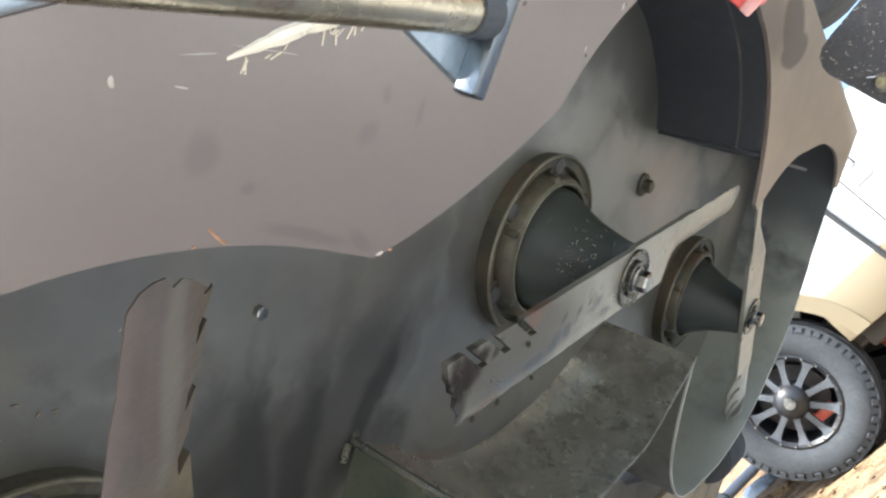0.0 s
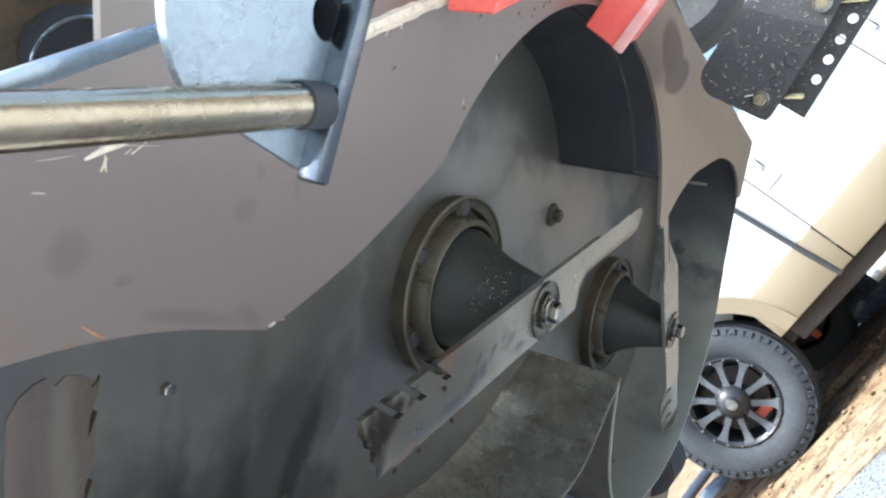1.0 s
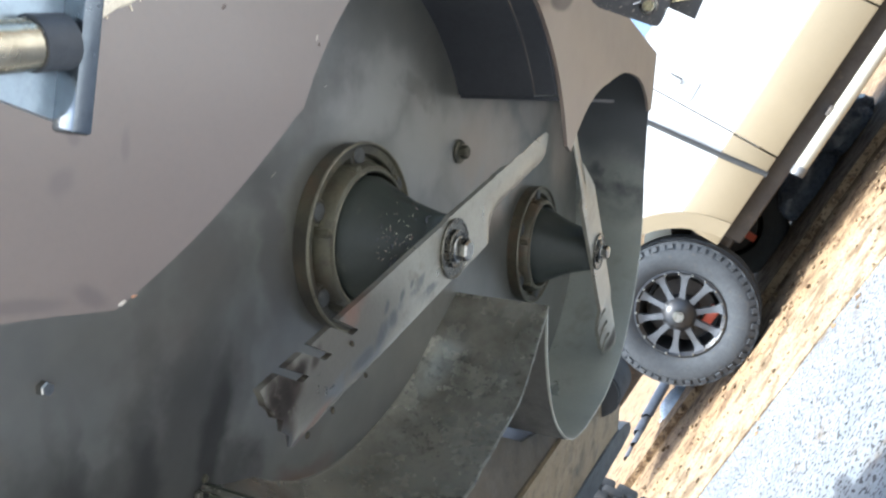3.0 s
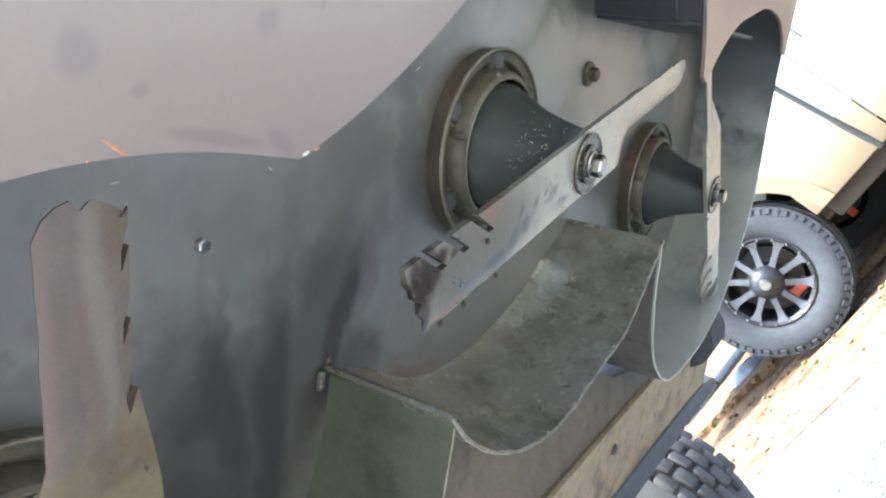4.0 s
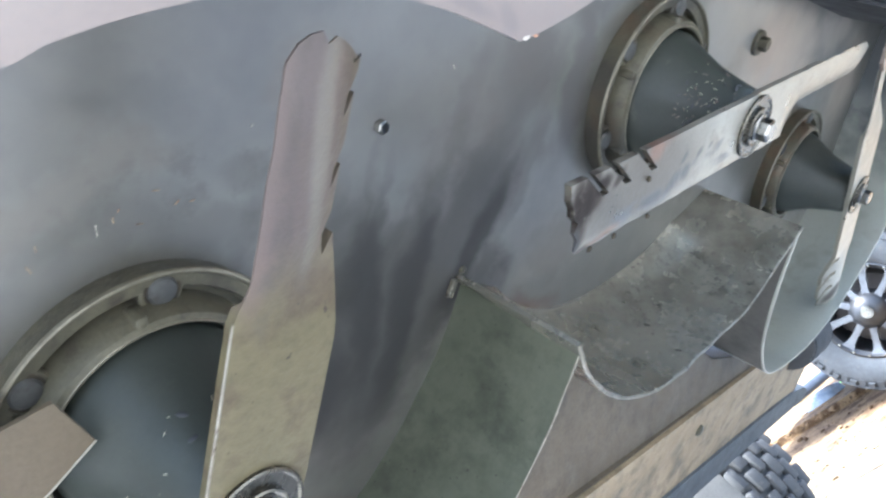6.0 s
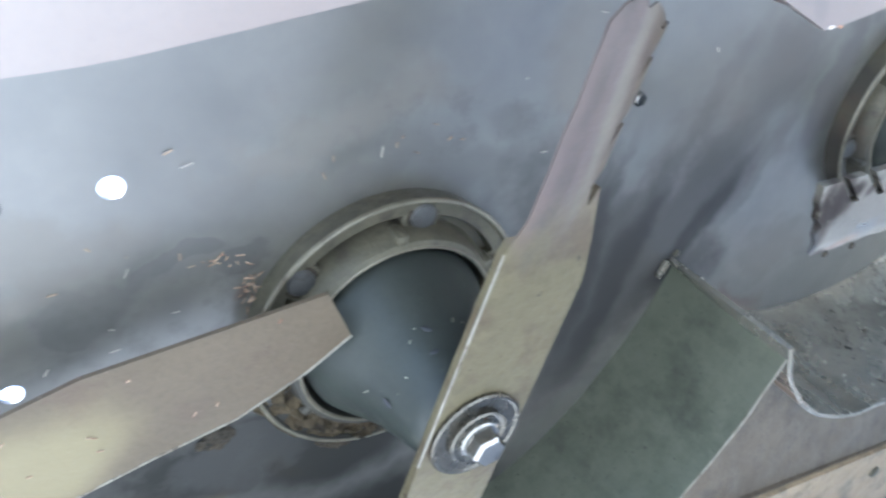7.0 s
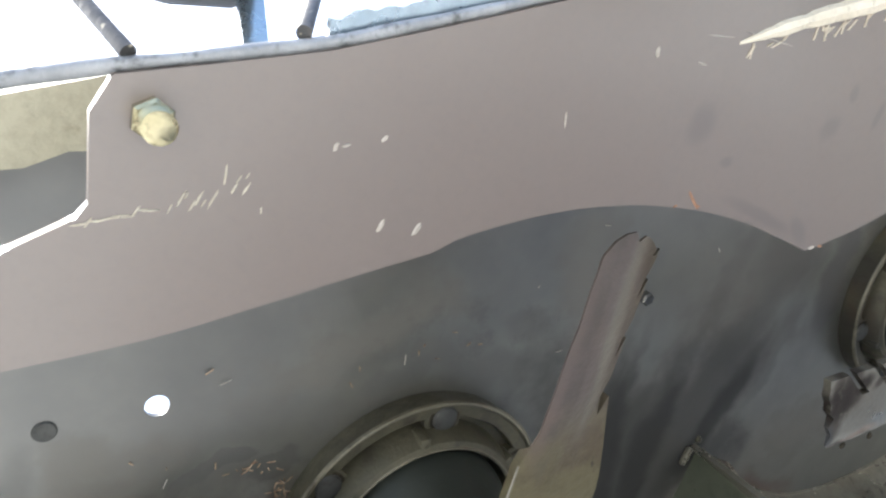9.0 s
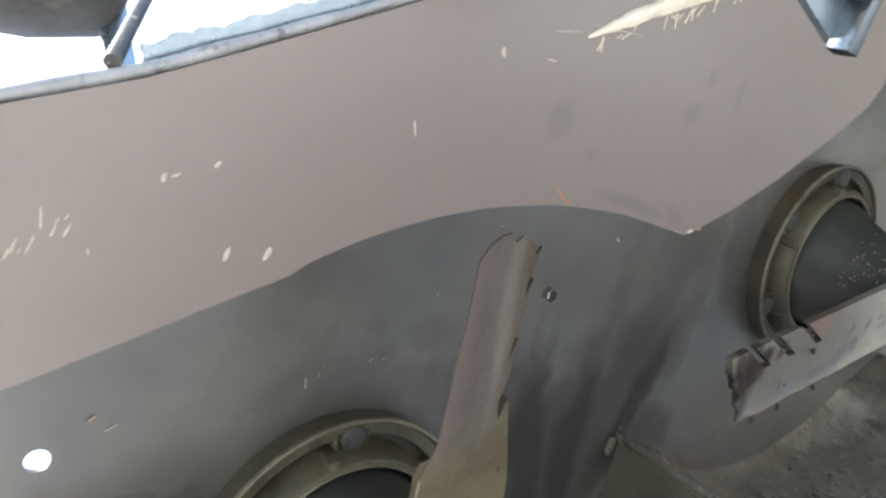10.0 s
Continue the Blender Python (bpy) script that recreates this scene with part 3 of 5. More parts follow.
def tube(points, r, n=10, r1=None, caps=True):
    """A round bar along points; the radius may run to r1, or vary by a list."""
    bm = bmesh.new()
    pts = [Vector(p) for p in points]
    radii = r if isinstance(r, list) else [r + ((r1 if r1 is not None else r) - r) * k / max(len(pts) - 1, 1) for k in range(len(pts))]
    rows = []
    side = None
    for k, p in enumerate(pts):
        way = (pts[min(k + 1, len(pts) - 1)] - pts[max(k - 1, 0)]).normalized()
        if side is None:
            side = way.orthogonal().normalized()
        side = (side - way * side.dot(way)).normalized()
        up = way.cross(side)
        rows.append([bm.verts.new(p + radii[k] * (side * math.cos(2 * math.pi * j / n) + up * math.sin(2 * math.pi * j / n))) for j in range(n)])
    for a, b in zip(rows, rows[1:]):
        for j in range(n):
            bm.faces.new((a[j], a[(j + 1) % n], b[(j + 1) % n], b[j]))
    if caps:
        bm.faces.new(rows[0][::-1])
        bm.faces.new(rows[-1])
    return bm


def hexagon(cx, cy, z0, z1, r, turn=0.0):
    """A bolt head with a chamfered crown."""
    bm = bmesh.new()
    low = [bm.verts.new((x, y, z0)) for x, y in ring(cx, cy, r, 6, turn)]
    mid = [bm.verts.new((x, y, z1 - 0.18 * r)) for x, y in ring(cx, cy, r, 6, turn)]
    top = [bm.verts.new((x, y, z1)) for x, y in ring(cx, cy, 0.84 * r, 6, turn)]
    for a, b in ((low, mid), (mid, top)):
        for k in range(6):
            bm.faces.new((a[k], a[(k + 1) % 6], b[(k + 1) % 6], b[k]))
    bm.faces.new(top)
    bm.faces.new(low[::-1])
    return bm


# ---- the mower, its front lifted; deck coordinates: x along the spindles, y to the front, z out of the underside ----
TILT = radians(27.4)
S, C = math.sin(TILT), math.cos(TILT)
DECK = Matrix(((1, 0, 0, 0), (0, -C, -S, 0), (0, S, -C, 0.8425), (0, 0, 0, 1)))
mower = thing("ride_on_mower", DECK, "ride-on mower with lifted front showing its dark worn cutting deck", "mower")
SPINDLES = ((-0.503, -0.152), (0.0, 0.0), (0.502, -0.152))
(LX, LY), (MX, MY), (RX, RY) = SPINDLES
BLADE_Z, DUSTY_Z = 0.1135, 0.1118
RIM_Z, LIP_Z = 0.125, 0.1285

# The flat top plate of the deck, with two open holes.
plate_outline = [(-0.757, -0.43), (0.80, -0.43), (0.80, 0.125), (0.78, 0.19), (0.32, 0.335), (0.12, 0.37), (0.10, 0.305), (-0.18, 0.285), (-0.45, 0.195), (-0.62, 0.138), (-0.757, 0.105)]
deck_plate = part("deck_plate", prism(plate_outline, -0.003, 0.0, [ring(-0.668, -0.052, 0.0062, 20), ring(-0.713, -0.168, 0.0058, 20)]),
                  PLATE, mower, "dark grey-green painted underside plate with stains and painted-in shade")
for x, y in ((-0.719, -0.060), (-0.732, -0.169)):
    part("dimple", lathe([(0.0058, 0.0), (0.0052, 0.0008), (0.0038, 0.0004), (0.0, 0.0003)], 20, (x, y, 0.0003)), RIVET, deck_plate)

# The front lip: a wide flat sheet, scalloped round the three blades.
lip_inner = (smooth([(-0.7465, 0.0455), (-0.702, 0.0545), (-0.668, 0.0645), (-0.636, 0.0745), (-0.606, 0.0835)], 4) + [(LX + q * math.cos(radians(a)), LY + q * math.sin(radians(a))) for a, q in smooth([(111.5, 0.2582), (102, 0.2576), (91, 0.2573), (83, 0.2577), (76.5, 0.2590), (69, 0.2612), (63.2, 0.2652)], 4)] + smooth([(-0.381, 0.0850), (-0.345, 0.0975), (-0.304, 0.1155), (-0.264, 0.1372), (-0.2315, 0.1565)], 4)[1:-1] + arc(MX, MY, 0.2775, 145.5, 62, 30)
             + arc(MX, MY, 0.279, 60, 9, 22, 0.295) + arc(RX, RY, 0.272, 136, 96, 14, 0.257) + smooth([(0.50, 0.107), (0.575, 0.110), (0.665, 0.093), (0.722, 0.062), (0.748, 0.030)], 5))
nose_line = [(-0.18, 0.312), (-0.30, 0.274), (-0.452, 0.221), (-0.566, 0.1805), (-0.603, 0.1675), (-0.632, 0.1575), (-0.656, 0.1495), (-0.693, 0.1405), (-0.717, 0.1350)]
lip_outer = [(0.770, 0.030), (0.795, 0.124), (0.298, 0.276), (0.18, 0.312)] + nose_line + [(-0.7225, 0.124), (-0.7215, 0.098), (-0.7245, 0.0935), (-0.742, 0.0835), (-0.7468, 0.080)]
front_lip = part("front_lip", prism(lip_inner + lip_outer, LIP_Z - 0.0045, LIP_Z), LIP, mower, "brown-grey painted front lip with scalloped edge")
front_edge = [(0.795, 0.124), (0.298, 0.276), (0.18, 0.312)] + nose_line
part("front_wall", wall([(0.10, 0.312)] + front_edge[3:5], -0.005, LIP_Z - 0.004, -0.004), LIP, mower)
nose = smooth([(x, y + 0.0017, 0.1245) for x, y in [(-0.752, 0.1255)] + nose_line[::-1]] + [(0.18, 0.3137, 0.1245), (0.29, 0.2772, 0.1245)], 12)
part("lip_extension", prism([(-0.470, 0.217), (-0.25, 0.2935), (-0.25, 0.335), (-0.462, 0.285), (-0.470, 0.275)], 0.1225, 0.1268), LIP, mower, "brown-grey sheet ahead of the lip")
part("nose_bead", tube(nose, [0.0022 + 0.0007 * noise.noise(Vector(p) * 45) for p in nose], 12), NOSE, mower, "weathered pale blue-grey rolled front edge")

torn = [(-0.655 + 0.003 * k, 0.1525 + 0.00104 * k) for k in range(32)]
ragged = [(x, y + 0.0055 + 0.0028 * noise.noise(Vector((x * 60, 1.0, 0))) + 0.0026 * noise.noise(Vector((x * 210, 4.0, 0)))) for x, y in torn]
part("torn_edge", prism(torn + ragged[::-1], 0.1185, 0.1215), PALE_STEEL, mower, "ragged torn sheet along the front edge")

# Chamber walls round the blades.
MID_FRONT = arc(MX, MY, 0.279, 146, 62, 24) + arc(MX, MY, 0.281, 58, 23, 12, 0.284)
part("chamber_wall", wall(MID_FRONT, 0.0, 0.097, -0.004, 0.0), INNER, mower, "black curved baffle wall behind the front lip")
part("wall_edge", tube([(x, y, 0.0975) for x, y in MID_FRONT[8:]], 0.0012, 8), UNDER, mower)
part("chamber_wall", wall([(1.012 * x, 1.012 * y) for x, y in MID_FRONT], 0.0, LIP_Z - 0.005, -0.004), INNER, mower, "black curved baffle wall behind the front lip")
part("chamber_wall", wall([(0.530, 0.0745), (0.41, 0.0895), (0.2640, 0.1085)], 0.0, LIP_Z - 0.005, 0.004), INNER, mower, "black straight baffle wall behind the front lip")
part("chamber_wall", wall(arc(LX, LY, 0.2645, 120, 64, 18, 0.2725), 0.0, LIP_Z - 0.005, -0.004), LIP, mower, "brown-grey curved wall behind the front lip")
REAR = [(q * math.cos(radians(a)), q * math.sin(radians(a))) for a, q in smooth([(211.5, 0.272), (219, 0.2715), (230, 0.269), (242, 0.266), (255, 0.261), (267, 0.256), (283, 0.254), (302, 0.2625), (317, 0.272), (329, 0.2815)], 9)]
part("rear_baffle", wall(REAR, 0.0, RIM_Z, 0.004, 0.0034, (0.0, 0.05, 0.11, 0.18, 0.28, 0.42, 0.65, 1.0), 0.026), WALL, mower, "stained grey curved steel baffle with a ragged rim")
part("rear_baffle", wall(arc(LX, LY, 0.2815, 1.7, -22, 12, 0.268) + arc(LX, LY, 0.268, -25, -150, 48, 0.262), 0.0, RIM_Z - 0.003, -0.0014, 0.0015, (0.0, 0.5, 1.0)), GREEN_WALL, mower, "dark greenish curved steel baffle")
near_wall = arc(RX, RY, 0.2625, 178.5, 212, 10, 0.281) + arc(RX, RY, 0.2825, 216, 232, 5, 0.2845)
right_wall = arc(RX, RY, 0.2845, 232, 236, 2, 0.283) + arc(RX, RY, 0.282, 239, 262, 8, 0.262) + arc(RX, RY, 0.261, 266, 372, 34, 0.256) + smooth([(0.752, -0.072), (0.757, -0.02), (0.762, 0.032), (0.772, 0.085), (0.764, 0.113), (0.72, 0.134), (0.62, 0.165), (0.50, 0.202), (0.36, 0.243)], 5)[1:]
part("side_baffle", wall(right_wall, 0.0, RIM_Z - 0.001, -0.0025, 0.0008, (0.0, 0.5, 1.0)), SIDE_WALL, mower, "grey-green curved steel baffle, shade coloured in towards the front")
part("side_baffle", wall(near_wall, 0.0, RIM_Z - 0.001, -0.0020, 0.0008, (0.0, 0.5, 1.0)), SIDE_WALL, mower, "grey-green curved baffle between two blades")
# Thin dark skin on the baffle's back: the gap's shade as colour.
part("baffle_back", wall([(RX + (x - RX) * 1.0095, RY + (y - RY) * 1.0095) for x, y in near_wall], 0.0, RIM_Z - 0.003, -0.0010, 0.0, (0.0, 0.5, 1.0)), SHADY, mower, "back of the baffle, gap shade put into its dark colour")
def rim_line(points, z1, ragged, thick, r=0.0011):
    """The worn bright rim of a standing sheet."""
    pts = [Vector((*p[:2], 0)) for p in points]
    line = []
    for k, p in enumerate(pts):
        way = (pts[min(k + 1, len(pts) - 1)] - pts[max(k - 1, 0)]).normalized()
        line.append((*(p + Vector((-way.y, way.x, 0)) * thick / 2).xy, z1 + ragged * noise.noise(p * 9) + 0.6 * ragged * noise.noise(p * 37) + 0.0002))
    return tube(line, [r * (1 + 0.5 * noise.noise(Vector(p) * 70)) for p in line], 8)


part("baffle_rim", rim_line(REAR, RIM_Z, 0.0034, 0.004, 0.0015), EDGE, mower, "worn bright rim of the baffle")
part("baffle_rim", rim_line(arc(LX, LY, 0.2815, 1.7, -22, 12, 0.268) + arc(LX, LY, 0.268, -25, -150, 48, 0.262), RIM_Z - 0.003, 0.0015, -0.0014, 0.0008), EDGE, mower, "worn bright rim of the baffle")
part("baffle_rim", rim_line(near_wall + right_wall[1:60], RIM_Z - 0.001, 0.0008, -0.0025, 0.0011), SIDE_WALL, mower)
part("seam_clip", box(-0.2375, -0.1500, 0.0025, 0.0065, 0.017, 0.005, 0.0018, pose(0, 0, 0, 0, 0, -12)), WALL, mower, "small weld tab on the plate")
part("seam_lump", lathe([(0.0034, 0.0), (0.003, 0.002), (0.0, 0.003)], 12, (-0.2260, -0.1365, 0.0)), CAST, mower)
part("weld_tab", box(-0.016, -0.2415, 0.002, 0.019, 0.006, 0.004, 0.0015, pose(0, 0, 0, 0, 0, -4)), WALL, mower, "pale scuffed weld tab")
weld = smooth([(x * (1 - 0.0290 / math.hypot(x, y)), y * (1 - 0.0290 / math.hypot(x, y)), 0.0012) for x, y in REAR[14:-12:3]], 3)
part("weld_bead", tube(weld, [0.0008 + 0.0004 * noise.noise(Vector(p) * 90) for p in weld], 6), WALL, mower)



# Spindle housings.
def spindle(cx, cy, label):
    flange = part("spindle_housing", lathe([(0.0, 0.0), (0.0912, 0.0), (0.0924, 0.0095), (0.0934, 0.0162), (0.0926, 0.0178), (0.0908, 0.0178), (0.0894, 0.0152), (0.0818, 0.0142), (0.0808, 0.0122), (0.0802, 0.0060), (0.0752, 0.0060), (0.0742, 0.0150), (0.0722, 0.0222), (0.0704, 0.0252),
                                            (0.0668, 0.0268), (0.0650, 0.0255), (0.0644, 0.012), (0.0639, 0.004), (0.0, 0.004)], 72, (cx, cy, 0)), CAST, mower, label, 24)
    part("rim_edge", lathe([(0.0938, 0.0160), (0.0932, 0.0178), (0.0920, 0.0183), (0.0910, 0.0178)], 72, (cx, cy, 0)), DULL_EDGE, flange, "worn rim of the flange")
    part("inner_edge", lathe([(0.0676, 0.0263), (0.0668, 0.0273), (0.0656, 0.0270), (0.0648, 0.0258)], 72, (cx, cy, 0)), DULL_EDGE, flange)
    part("hub_cone", lathe([(0.0610, 0.002), (0.0614, 0.020), (0.0606, 0.026), (0.0565, 0.0345), (0.0488, 0.0485), (0.0415, 0.064), (0.0360, 0.082), (0.0322, 0.096), (0.0308, 0.103), (0.0285, 0.1060), (0.0, 0.1062)], 56, (cx, cy, 0)),
         CONE, flange, "black conical spindle hub with dried clippings")
    for k in range(6):
        a = radians(27.8 + 60 * k)
        x, y = cx + 0.0805 * math.cos(a), cy + 0.0805 * math.sin(a)
        part("boss", lathe([(0.0128, 0.006), (0.0126, 0.0130), (0.0116, 0.0143), (0.0, 0.0144)], 24, (cx + 0.0785 * math.cos(a), cy + 0.0785 * math.sin(a), 0)), CAST, flange)
        part("rivet", lathe([(0.0088, 0.010), (0.0086, 0.0152), (0.0075, 0.0166), (0.005, 0.0172), (0.0, 0.0174)], 20, (x, y, 0)), RIVET, flange)
        part("rivet_seat", lathe([(0.0108, 0.0120), (0.0106, 0.0146), (0.0086, 0.0146), (0.0084, 0.0120)], 22, (x, y, 0)), GRIME, flange)
        b = a + radians(13)
        part("lug", box(cx + 0.0715 * math.cos(b), cy + 0.0715 * math.sin(b), 0.0180, 0.009, 0.008, 0.016, 0.003, pose(0, 0, 0, 0, 0, math.degrees(b))), CAST, flange)
    return flange


for cx, cy in SPINDLES:
    spindle(cx, cy, "dusty cast iron spindle flange with six rivets")


# Blades: flat in the middle, each end with a bent-up slotted sail behind the cutting edge.
def blade_mesh(wear, half, sails, deep):
    """A blade along x; sails: degrees by which the trailing side of the far and the near end is bent up."""
    bm = bmesh.new()
    worn = wear > 0.9
    slots = tuple((round(a + half - 0.262, 5), round(a + half - 0.2535, 5)) for a in ((0.156, 0.191, 0.220) if worn else (0.146, 0.178, 0.211)))
    us = sorted({round(k * half / 30, 5) for k in range(0, 31)} | {round(v, 5) for pair in slots for v in pair})
    marks = [v for pair in slots for v in pair]
    us = [u for u in us if u in marks or min(abs(u - v) for v in marks) > 0.003]
    us = [-u for u in us[::-1] if u > 0] + us
    qs = [-0.030, -0.025, -0.018, -0.010, -0.004, 0.002, 0.009, 0.016, 0.023, 0.030]
    far_tip = [0.005, 0.009, 0.005, 0.001, 0.003, 0.004, 0.004, 0.003, 0.003, 0.002]
    near_tip = [-0.007, 0.000, -0.003, 0.003, -0.001, 0.005, 0.006, 0.010, 0.010, 0.011]
    blunt_tip = [-0.034, -0.016, -0.006, -0.002, -0.014, -0.006, -0.010, -0.016, -0.024, -0.036]
    grid = {}
    for i, u in enumerate(us):
        e, a = (1 if u >= 0 else -1), abs(u)
        sail = sails[0] if e > 0 else sails[1]
        tip = blunt_tip if not worn else far_tip if e > 0 else near_tip
        bend = min(max((a - half + 0.142 + 0.048 * worn) / (0.036 + 0.024 * worn), 0.0), 1.0)
        bend = bend * bend * (3 - 2 * bend)
        taper = min(max((a - half + 0.15) / 0.14, 0.0), 1.0)
        slant = min(max((a - half + 0.135) / 0.02, 0.0), 1.0) * min(max((half - 0.006 - a) / 0.03, 0.0), 1.0)
        step = min(max((a - half + 0.126) / 0.018, 0.0), 1.0)
        for j, q0 in enumerate(qs):
            if q0 > 0:
                q = q0 * (1 - (0.36 + 0.24 * (a / half) ** 6) * taper) if worn and e > 0 else q0 * (1 - 0.10 * bend)
            else:
                q = q0 * (1 - 0.22 * step * (not worn))
            lean = a + (0.95 if worn else 1.5) * slant * max(q0 - (0.002 if worn else 0.014), 0)
            if any(abs(a - c) < 1e-5 for _, c in slots):
                lean += 0.06 * max(q0 - 0.009, 0)
            z, v = 0.0, q
            if q > -0.020 and bend > 0 and sail:
                d, full = q + 0.020, radians(sail) * bend
                curl = 0.034 / full
                turn = min(d / curl, full)
                v = -0.020 + curl * math.sin(turn) + max(d - 0.034, 0) * math.cos(full)
                z = -curl * (1 - math.cos(turn)) - max(d - 0.034, 0) * math.sin(full)
            if j == 0:
                v += wear * 0.0022 * noise.noise(Vector((u * 55, 3.0, 1.0))) * (a > 0.1)
                z -= 0.0020 if worn else 0.0005
            if worn:
                lean += tip[j] * (1.0 if a > half - 0.001 else 0.5 if a > half - 0.012 else 0.0)
            else:
                lean += wear * tip[j] * (max(a - half + 0.03, 0.0) / 0.03) ** 2
            grid[i, j] = bm.verts.new((e * lean, -e * v, z))
    last = len(qs) - 1
    for i in range(len(us) - 1):
        a0, a1 = sorted((abs(us[i]), abs(us[i + 1])))
        for j in range(last):
            if j >= deep and any(a0 > b - 1e-6 and a1 < c + 1e-6 for b, c in slots):
                continue
            if us[i] < 0 <= us[i + 1]:
                bm.faces.new((grid[i, j], grid[i, j + 1], grid[i + 1, last - 1 - j], grid[i + 1, last - j]))
            else:
                bm.faces.new((grid[i, j], grid[i + 1, j], grid[i + 1, j + 1], grid[i, j + 1]))
    bmesh.ops.remove_doubles(bm, verts=bm.verts, dist=1e-5)
    bmesh.ops.recalc_face_normals(bm, faces=bm.faces)
    if sum(f.normal.z for f in bm.faces) < 0:
        bmesh.ops.reverse_faces(bm, faces=bm.faces)
    low = {}
    for v in bm.verts[:]:
        across = -v.co.y if v.co.x >= 0 else v.co.y
        ground_edge = abs(v.co.x) > half - 0.118
        low[v] = bm.verts.new((v.co.x, v.co.y, v.co.z - (0.0012 if abs(v.co.x) > half - 0.022 and not worn else 0.0010 if ground_edge and across < -0.019 else 0.0030 if ground_edge and across < -0.010 else 0.0055)))
    rim = [e for e in bm.edges if len(e.link_faces) == 1]
    for f in bm.faces[:]:
        bm.faces.new([low[v] for v in reversed(f.verts)])
    for e in rim:
        a, b = e.verts
        bm.faces.new((a, b, low[b], low[a]))
    return bm


def blade(cx, cy, z, degrees, material, label, wear, half, sails, deep):
    bm = blade_mesh(wear, half, sails, deep)
    bmesh.ops.transform(bm, matrix=pose(cx, cy, z, 0, 0, degrees), verts=bm.verts)
    ob = part("mower_blade", bm, material, mower, label, 28)
    part("washer", lathe([(0.010, z), (0.0284, z), (0.0286, z + 0.0022), (0.0278, z + 0.0031), (0.0266, z + 0.0031), (0.0254, z + 0.0022), (0.0180, z + 0.0020), (0.0, z + 0.0020)], 48, (cx, cy, 0)), WASHER, ob, "large dished steel washer")
    part("spring_washer", lathe([(0.0, z + 0.0020), (0.0178, z + 0.0020), (0.0180, z + 0.0046), (0.0170, z + 0.0054), (0.0156, z + 0.0050), (0.0146, z + 0.0042), (0.0, z + 0.0042)], 40, (cx, cy, 0)), WASHER, ob)
    part("bolt_flange", lathe([(0.0, z + 0.0042), (0.0120, z + 0.0042), (0.0122, z + 0.0062), (0.0112, z + 0.0070), (0.0, z + 0.0072)], 36, (cx, cy, 0)), ZINC, ob)
    part("bolt_head", hexagon(cx, cy, z + 0.0070, z + 0.0170, 0.0104, 0.3), ZINC, ob, "bright hexagonal bolt head")
    return ob


dusty_blade = blade(LX, LY, DUSTY_Z, 84.2, DUSTY_BLADE, "dusty olive steel mower blade with slotted ends", 0.4, 0.240, (25, 25), 8)
worn_blade = blade(MX, MY, BLADE_Z, 8.3, BLADE, "worn steel mower blade with notched ragged tip", 1.0, 0.263, (44, 5), 6)
blade(RX, RY, BLADE_Z, -60.0, BLADE, "pale steel mower blade with slotted ends", 0.4, 0.250, (26, 26), 5)

# Bolts through the plate.
def plate_bolt(x, y, r, h, material, washer):
    ob = part("plate_bolt", hexagon(x, y, 0.0, h, r, 0.4), material, deck_plate)
    if washer:
        part("bolt_washer", lathe([(0.0, 0.0), (washer, 0.0), (washer, 0.003), (washer * 0.9, 0.0045), (0.0, 0.005)], 28, (x, y, 0.0002)), CAST, ob)


plate_bolt(-0.342, -0.001, 0.0050, 0.006, ZINC, 0)
plate_bolt(0.252, 0.040, 0.0085, 0.014, CAST, 0.0150)

# The bar beside the end spindle, and grime round it.
bar_outline = [(-0.552, -0.125), (-0.571, -0.0945), (-0.640, -0.112), (-0.690, -0.1245), (-0.722, -0.139), (-0.738, -0.153), (-0.749, -0.178), (-0.754, -0.235), (-0.700, -0.205), (-0.655, -0.186), (-0.612, -0.170), (-0.575, -0.146)]
part("baffle_bar", prism(bar_outline, 0.0442, 0.047), RUSTY, mower, "brown rusty flat steel bar beside the spindle")

part("bar_edge", tube([(x, y, 0.0468) for x, y in bar_outline[7:] + bar_outline[:1]], 0.0008, 8), EDGE, mower, "worn bright edge of the bar")
edge_way = pose(LX, LY, DUSTY_Z, 0, 0, 84.2)
part("blade_edge", tube([edge_way @ Vector((u, 0.0298, -0.0008)) for u in (-0.02, 0.03, 0.07, 0.10, 0.114)], 0.0010, 8, 0.0006), EDGE, dusty_blade, "worn bright cutting edge")

# The end strip beyond the dark gap, with a row of domed bolts.
side_strip = part("side_strip", prism([(-0.771, -0.40), (-0.771, 0.030), (-0.805, 0.042), (-0.90, 0.040), (-0.90, -0.40)], -0.004, 0.004), PLATE, mower, "grey end strip with domed bolts")
part("gap_channel", prism([(-0.775, -0.42), (-0.755, -0.42), (-0.755, 0.06), (-0.775, 0.06)], -0.016, -0.010), INNER, mower, "dark gap along the deck end")
for y in (-0.024, -0.080, -0.171, -0.226, -0.30):
    dome = part("dome_washer", lathe([(0.0100, 0.004), (0.0097, 0.0055), (0.0072, 0.0078), (0.0045, 0.0088), (0.0, 0.0090)], 24, (-0.781, y, 0)), CAST, side_strip)
    part("stud", lathe([(0.0036, 0.008), (0.0034, 0.0135), (0.0025, 0.0145), (0.0, 0.0146)], 14, (-0.781, y, 0)), WASHER, dome)
part("rust_spot", lathe([(0.0046, 0.0), (0.0038, 0.0010), (0.0, 0.0013)], 16, (-0.763, -0.100, -0.0098)), RUST, side_strip)

